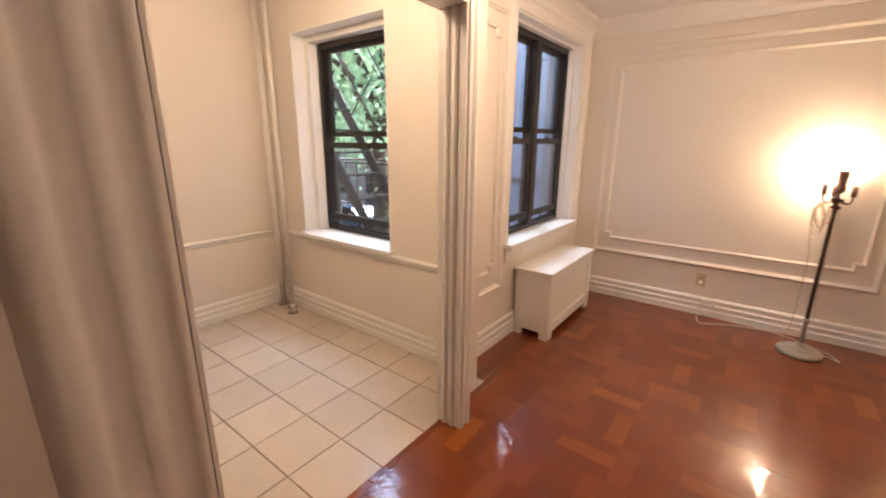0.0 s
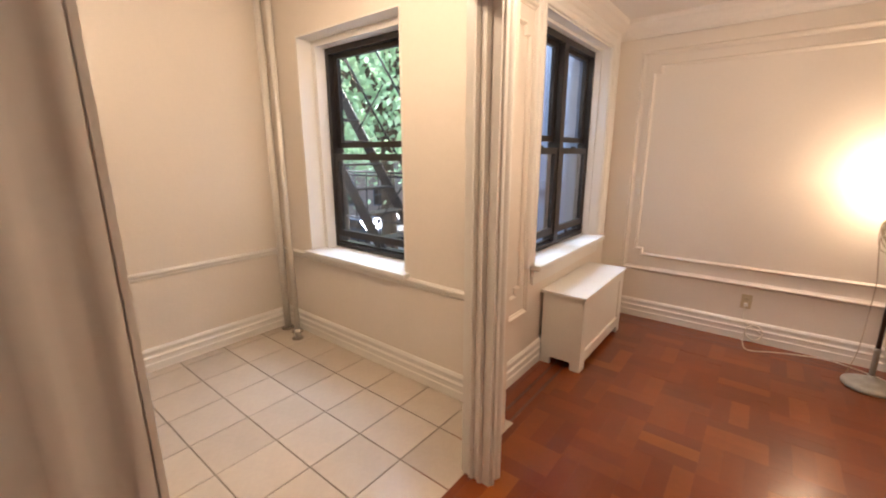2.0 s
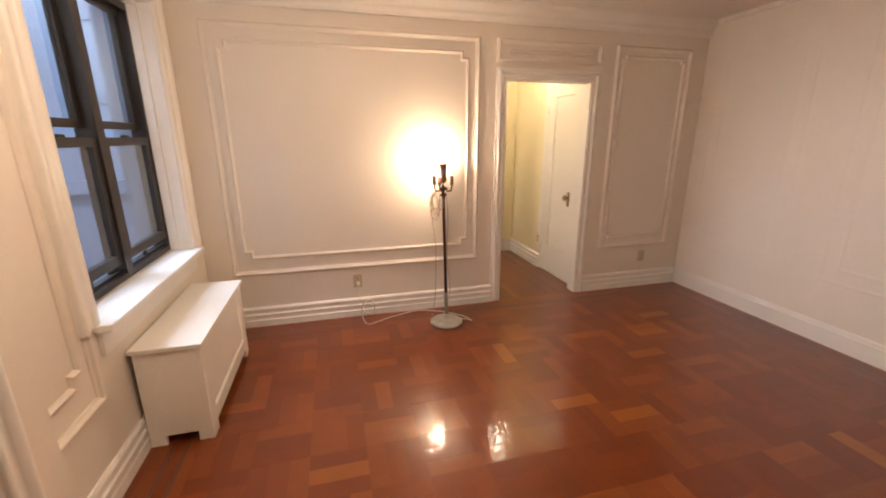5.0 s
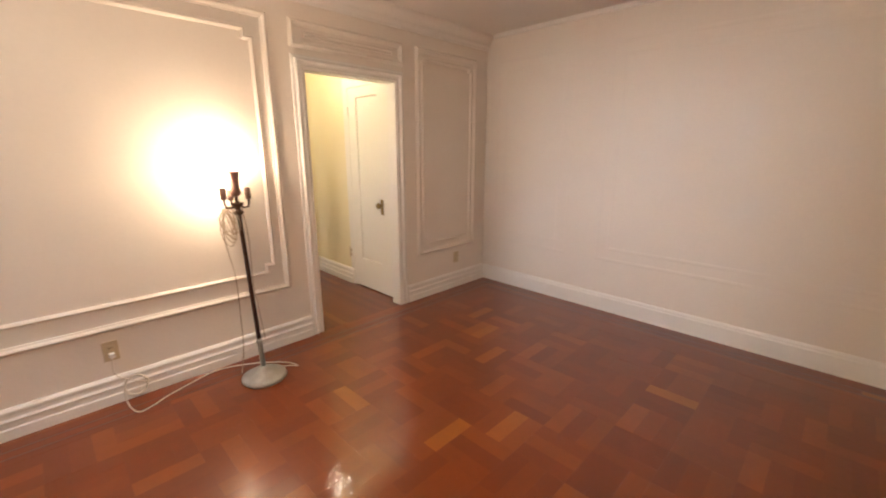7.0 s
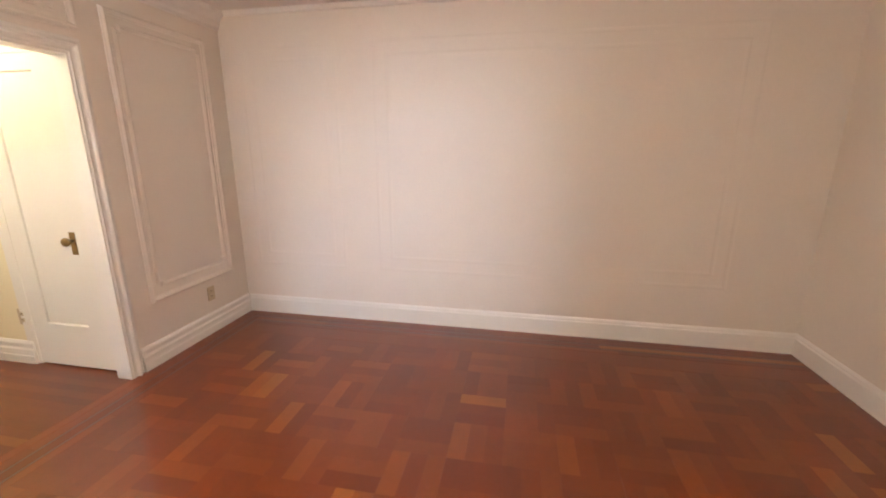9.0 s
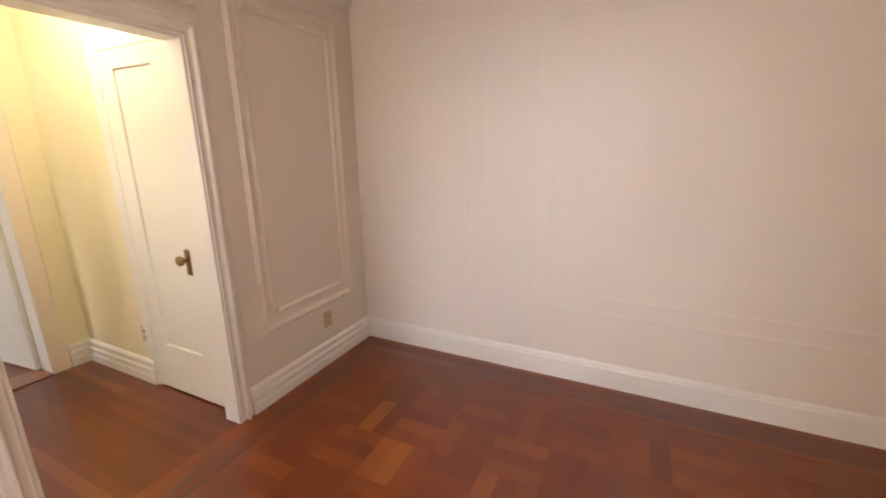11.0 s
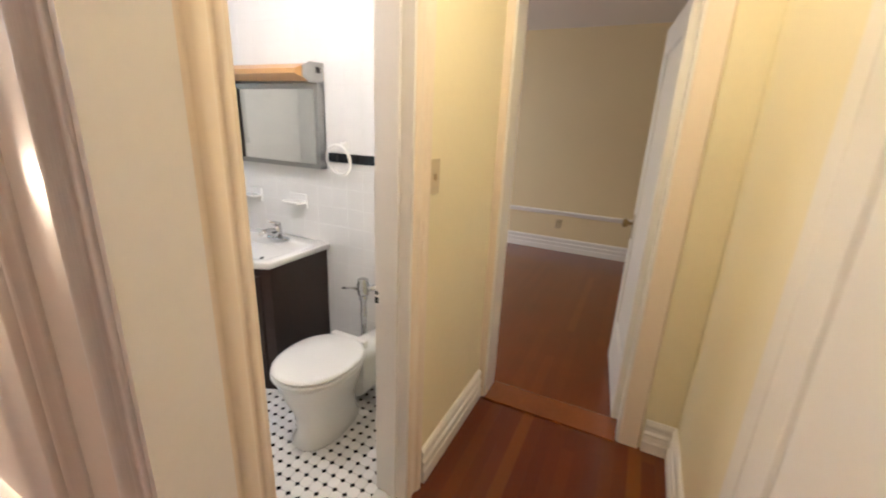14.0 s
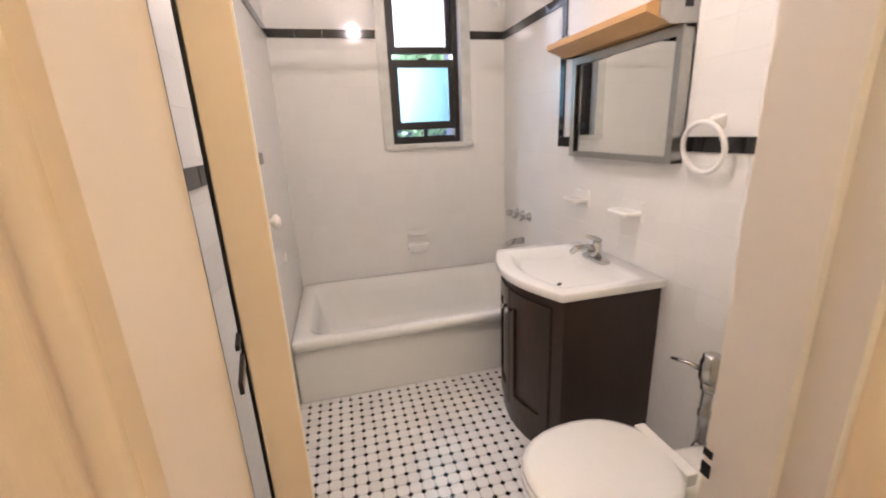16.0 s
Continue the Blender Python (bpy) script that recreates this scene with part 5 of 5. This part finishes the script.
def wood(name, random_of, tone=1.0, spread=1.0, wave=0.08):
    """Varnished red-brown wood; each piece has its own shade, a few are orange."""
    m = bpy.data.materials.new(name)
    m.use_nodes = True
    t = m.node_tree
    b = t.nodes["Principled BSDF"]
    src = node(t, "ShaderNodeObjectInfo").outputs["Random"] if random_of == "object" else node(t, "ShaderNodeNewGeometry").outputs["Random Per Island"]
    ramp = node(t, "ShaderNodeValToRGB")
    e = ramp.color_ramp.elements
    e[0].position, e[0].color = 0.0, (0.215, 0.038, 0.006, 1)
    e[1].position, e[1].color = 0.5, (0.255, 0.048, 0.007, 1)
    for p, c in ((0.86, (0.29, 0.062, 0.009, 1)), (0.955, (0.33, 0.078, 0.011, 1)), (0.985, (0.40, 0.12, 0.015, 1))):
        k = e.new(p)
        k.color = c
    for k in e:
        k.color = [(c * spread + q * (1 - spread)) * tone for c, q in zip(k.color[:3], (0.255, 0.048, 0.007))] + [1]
    t.links.new(src, ramp.inputs[0])
    co = node(t, "ShaderNodeTexCoord")
    n1 = node(t, "ShaderNodeTexNoise", Scale=3.0, Detail=4.0)
    mp = node(t, "ShaderNodeMapping", Scale=(28, 28, 28))
    n2 = node(t, "ShaderNodeTexNoise", Scale=1.0, Detail=4.0, Distortion=1.2)
    geo = node(t, "ShaderNodeNewGeometry")
    t.links.new(geo.outputs["Position"], n1.inputs["Vector"])
    t.links.new(geo.outputs["Position"], mp.inputs[0])
    t.links.new(mp.outputs[0], n2.inputs["Vector"])
    r1 = node(t, "ShaderNodeMapRange")
    r1.inputs["To Min"].default_value, r1.inputs["To Max"].default_value = 0.80, 1.20
    t.links.new(n1.outputs["Fac"], r1.inputs[0])
    r2 = node(t, "ShaderNodeMapRange")
    r2.inputs["To Min"].default_value, r2.inputs["To Max"].default_value = 0.90, 1.10
    t.links.new(n2.outputs["Fac"], r2.inputs[0])
    mu = node(t, "ShaderNodeMath")
    mu.operation = "MULTIPLY"
    t.links.new(r1.outputs[0], mu.inputs[0])
    t.links.new(r2.outputs[0], mu.inputs[1])
    sc = node(t, "ShaderNodeVectorMath")
    sc.operation = "SCALE"
    t.links.new(ramp.outputs[0], sc.inputs[0])
    t.links.new(mu.outputs[0], sc.inputs["Scale"])
    t.links.new(sc.outputs[0], b.inputs["Base Color"])
    rr = node(t, "ShaderNodeMapRange")
    rr.inputs["To Min"].default_value, rr.inputs["To Max"].default_value = 0.26, 0.34
    t.links.new(n1.outputs["Fac"], rr.inputs[0])
    t.links.new(rr.outputs[0], b.inputs["Roughness"])
    b.inputs["Specular IOR Level"].default_value = 0.22
    b.inputs["Coat Weight"].default_value = 0.85
    b.inputs["Coat Roughness"].default_value = 0.045
    n3 = node(t, "ShaderNodeTexNoise", Scale=9.0, Detail=3.0)
    n4 = node(t, "ShaderNodeTexNoise", Scale=30.0, Detail=2.0)
    for n in (n3, n4):
        t.links.new(geo.outputs["Position"], n.inputs["Vector"])
    bp = node(t, "ShaderNodeBump", Strength=wave, Distance=0.006)
    rip = node(t, "ShaderNodeBump", Strength=wave * 3, Distance=0.003)
    t.links.new(n3.outputs["Fac"], bp.inputs["Height"])
    t.links.new(n4.outputs["Fac"], rip.inputs["Height"])
    t.links.new(bp.outputs[0], rip.inputs["Normal"])
    t.links.new(bp.outputs[0], b.inputs["Normal"])
    t.links.new(rip.outputs[0], b.inputs["Coat Normal"])
    return m


WOODO, WOODI = wood("parquet_wood", "object", 0.72, 1.0, 0.13), wood("parquet_wood_joined", "island", 0.72, 1.0, 0.13)
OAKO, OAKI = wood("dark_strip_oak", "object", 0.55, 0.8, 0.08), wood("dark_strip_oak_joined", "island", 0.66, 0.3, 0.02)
living = bpy.data.objects["floor"]
hallrnd = random.Random(11)
BLK = 0.27
px = piece("parquet_strip", BLK - 0.0001, BLK / 3 - 0.0001, 0.012, 0.0001, WOODO)
py = piece("parquet_strip", BLK / 3 - 0.0001, BLK - 0.0001, 0.012, 0.0001, WOODO)
near, rest = [], []
FX0, FY1 = XW + 0.26, YN - 0.26
nxb, nyb = int((XE - 0.26 - FX0) / BLK), int((FY1 + 0.0 + 2.3) / BLK)
for i in range(nxb):
    for j in range(nyb):
        cx, cy = FX0 + (i + 0.5) * BLK, FY1 - (j + 0.5) * BLK
        if cx > 0.9 and cy < YS - 0.2:
            continue
        for k in (-1, 0, 1):
            lean = (hallrnd.gauss(0, 0.16), hallrnd.gauss(0, 0.16))
            if (i + j) % 2:
                row = (px, pose(cx, cy + k * BLK / 3, 0, *lean))
            else:
                row = (py, pose(cx + k * BLK / 3, cy, 0, *lean))
            (near if (cy > 2.05 and cx < 2.6) and len(near) < 290 else rest).append(row)


def floor_part(name, me, m, parent):
    ob = new(name, me)
    ob.parent = parent
    ob.matrix_world = m
    return ob


for me, m in near:
    floor_part("parquet_strip", me, m, living)
endx = FX0 + nxb * BLK
border = []


def board(x0, y0, x1, y1, dark=False):
    border.append((piece("border_board", x1 - x0 - 0.0008, y1 - y0 - 0.0008, 0.012, 0.0008, DARKSTRIP if dark else WOODO), pose((x0 + x1) / 2, (y0 + y1) / 2, 0)))


def ring_boards(o0, o1, dark):
    """Boards along the walls between two distances from them."""
    yy = -2.6
    while yy < YN - o1:
        e = min(YN - o1, yy + hallrnd.uniform(0.9, 1.7))
        board(XW + o0, yy, XW + o1, e, dark)
        yy = e
    x = XW + o0
    while x < XE - o0:
        e = min(XE - o0, x + hallrnd.uniform(0.9, 1.7))
        board(x, YN - o1, e, YN - o0, dark)
        x = e
    yy = YS
    while yy < YN - o1:
        e = min(YN - o1, yy + hallrnd.uniform(0.9, 1.7))
        board(XE - o1, yy, XE - o0, e, dark)
        yy = e


for o0, o1, dk in ((0.0, 0.06, False), (0.06, 0.12, False), (0.12, 0.138, True), (0.138, 0.19, False), (0.19, 0.208, True), (0.208, 0.26, False)):
    ring_boards(o0, o1, dk)
if endx < XE - 0.26:
    board(endx, YS, XE - 0.26, FY1)
for me, m in border:
    floor_part("border_board", me, m, living)
# strips of the hall and the bedroom, running away from the doorway
w = 0.0572
hallrows = []
x = HX0 - 0.01
while x < HX1:
    yy = YN
    while yy < HY:
        e = min(HY, yy + hallrnd.uniform(0.6, 1.6))
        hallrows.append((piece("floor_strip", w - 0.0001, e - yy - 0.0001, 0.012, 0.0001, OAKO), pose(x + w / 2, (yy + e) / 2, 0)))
        yy = e
    x += w
for me, m in hallrows:
    floor_part("floor_strip", me, m, living)
bedrows = []
x = -1.0
while x < 2.4:
    yy = HY
    while yy < 9.0:
        e = min(9.0, yy + hallrnd.uniform(0.6, 1.8))
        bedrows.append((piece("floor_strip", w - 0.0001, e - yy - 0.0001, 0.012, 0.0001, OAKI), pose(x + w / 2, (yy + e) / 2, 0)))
        yy = e
    x += w
stuff("parquet_field", rest, WOODI, "glossy red-brown parquet strips in basket pattern", "parquet")

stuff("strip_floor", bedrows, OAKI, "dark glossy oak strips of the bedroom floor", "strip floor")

# beige tiles of the nook
nook = bpy.data.objects["floor_nook"]
T = 0.3048
tm = piece("floor_tile", T - 0.005, T - 0.005, 0.012, 0.002, TILE)
for i in range(-1, 8):
    for j in range(-3, 11):
        cx, cy = -1.498 - T * (i + 0.5 - 1), 1.525 + T * (1.5 - j)
        x0, x1, y0, y1 = max(NX, cx - T / 2), min(DX0 + 0.008, cx + T / 2), cy - T / 2, min(NY, cy + T / 2)
        if x1 - x0 < 0.03 or y1 - y0 < 0.03:
            continue
        if x1 - x0 > T - 0.002 and y1 - y0 > T - 0.002:
            floor_part("floor_tile", tm, pose(cx, cy, 0.002), nook)
        else:
            floor_part("floor_tile", piece("floor_tile", x1 - x0 - 0.005, y1 - y0 - 0.005, 0.012, 0.002, TILE), pose((x0 + x1) / 2, (y0 + y1) / 2, 0.002), nook)

# octagon tiles and dots of the bathroom
bath = bpy.data.objects["floor_bath"]
P = 0.0508
OCT = mat("white_octagon_tile", (0.78, 0.77, 0.75), 0.18, var=0.03, scale=9, obj=0.05)
OCTI = mat("white_octagon_tile_joined", (0.78, 0.77, 0.75), 0.18, var=0.03, scale=9, island=0.05)


def flat_piece(name, outline, material, c=0.0008, h=0.006):
    me = bpy.data.meshes.new(name)
    n = len(outline)
    v = [(x, y, -h) for x, y in outline] + [(x, y, -c) for x, y in outline] + [(x * 0.965, y * 0.965, 0) for x, y in outline]
    f = [tuple(range(2 * n, 3 * n))]
    for o in (0, n):
        f += [(o + i, o + (i + 1) % n, o + n + (i + 1) % n, o + n + i) for i in range(n)]
    me.from_pydata(v, [], f)
    me.materials.append(material)
    return me


H, C = P / 2 - 0.0009, P * 0.225
octa = [(H, -H + C), (H, H - C), (H - C, H), (-H + C, H), (-H, H - C), (-H, -H + C), (-H + C, -H), (H - C, -H)]
dot = [(C - 0.0016, 0), (0, C - 0.0016), (-C + 0.0016, 0), (0, -C + 0.0016)]
om, dm = flat_piece("octagon_tile", octa, OCT), flat_piece("dot_tile", dot, BTILE)
orest, drest, no, nd = [], [], 0, 0
for i in range(int(1.55 / P) + 1):
    for j in range(int((BYN - BYS) / P) + 1):
        cx, cy = HX0 - 0.13 - (i + 0.5) * P, BYS + (j + 0.5) * P
        if cx < -0.80 or cy > BYN:
            continue
        inside = -0.72 < cx < 0.45 and 4.6 < cy < 5.35
        if inside and no < 290:
            floor_part("octagon_tile", om, pose(cx, cy, 0.001), bath)
            no += 1
        else:
            orest.append((om, pose(cx, cy, 0.001)))
        if inside and nd < 290:
            floor_part("dot_tile", dm, pose(cx + P / 2, cy + P / 2, 0.001), bath)
            nd += 1
        else:
            drest.append((dm, pose(cx + P / 2, cy + P / 2, 0.001)))
stuff("octagon_tiles", orest, OCTI, "small white octagon floor tiles of the bathroom", "floor tiles")
stuff("dot_tiles", drest, BTILE, "tiny black diamond floor tiles of the bathroom", "floor tiles")

# white wall tiles and the black border
S = 0.108
wt = piece("wall_tile", S - 0.0002, S - 0.0002, 0.004, 0.0004, WTILE)
WT = mat("white_wall_tile_joined", (0.80, 0.79, 0.76), 0.10, var=0.015, scale=5, fine=0.01, island=0.012)
tiles = []
for m, L in ((pose(BX, BYN, 0, 90, 0, 0), HX0 - 0.12 - BX), (pose(BX, BYS, 0, 90, 0, 90), BYN - BYS), (pose(HX0 - 0.12, BYS, 0, 90, 0, 180), HX0 - 0.12 - BX)):
    for i in range(int(L / S)):
        for j in range(int(2.0 / S) + 1):
            a, z = (i + 0.5) * S, (j + 0.5) * S
            if m is not None and abs(m.to_euler().z - radians(90)) < 0.01 and BW[0] - 0.10 < BYS + a < BW[1] + 0.11 and z > BW[2] - 0.09:
                continue
            tiles.append((wt, m @ pose(a, z, 0.0025)))
stuff("wall_tiles", tiles, WT, "white glazed wall tiles in straight courses", "wall tiles")
bathwall = bpy.data.objects["wall_bath"]


def border_tiles(m, a0, a1, z0, z1, along="a"):
    n = max(1, round(((a1 - a0) if along == "a" else (z1 - z0)) / 0.152))
    for k in range(n):
        if along == "a":
            b0, b1, c0, c1 = a0 + (a1 - a0) * k / n, a0 + (a1 - a0) * (k + 1) / n, z0, z1
        else:
            b0, b1, c0, c1 = a0, a1, z0 + (z1 - z0) * k / n, z0 + (z1 - z0) * (k + 1) / n
        floor_part("border_tile", piece("border_tile", b1 - b0 - 0.0012, c1 - c0 - 0.0012, 0.006, 0.0015, BTILE), m @ pose((b0 + b1) / 2, (c0 + c1) / 2, 0.009), bathwall)


MN, MWST, MS = pose(0, BYN, 0, 90, 0, 0), pose(BX, 0, 0, 90, 0, 90), pose(0, BYS, 0, 90, 0, 180)
border_tiles(MN, BX, -0.815, 1.898, 1.948)
border_tiles(MN, -0.865, -0.815, 1.275, 1.898, "z")
border_tiles(MN, -0.865, HX0 - 0.13, 1.225, 1.275)
border_tiles(MWST, BYS, BW[0] - 0.067, 1.898, 1.948)
border_tiles(MWST, BW[1] + 0.067, BYN, 1.898, 1.948)
border_tiles(MS, 0.815, -BX, 1.898, 1.948)
border_tiles(MS, 0.865 - 1.7, 0.815, 1.225, 1.275)
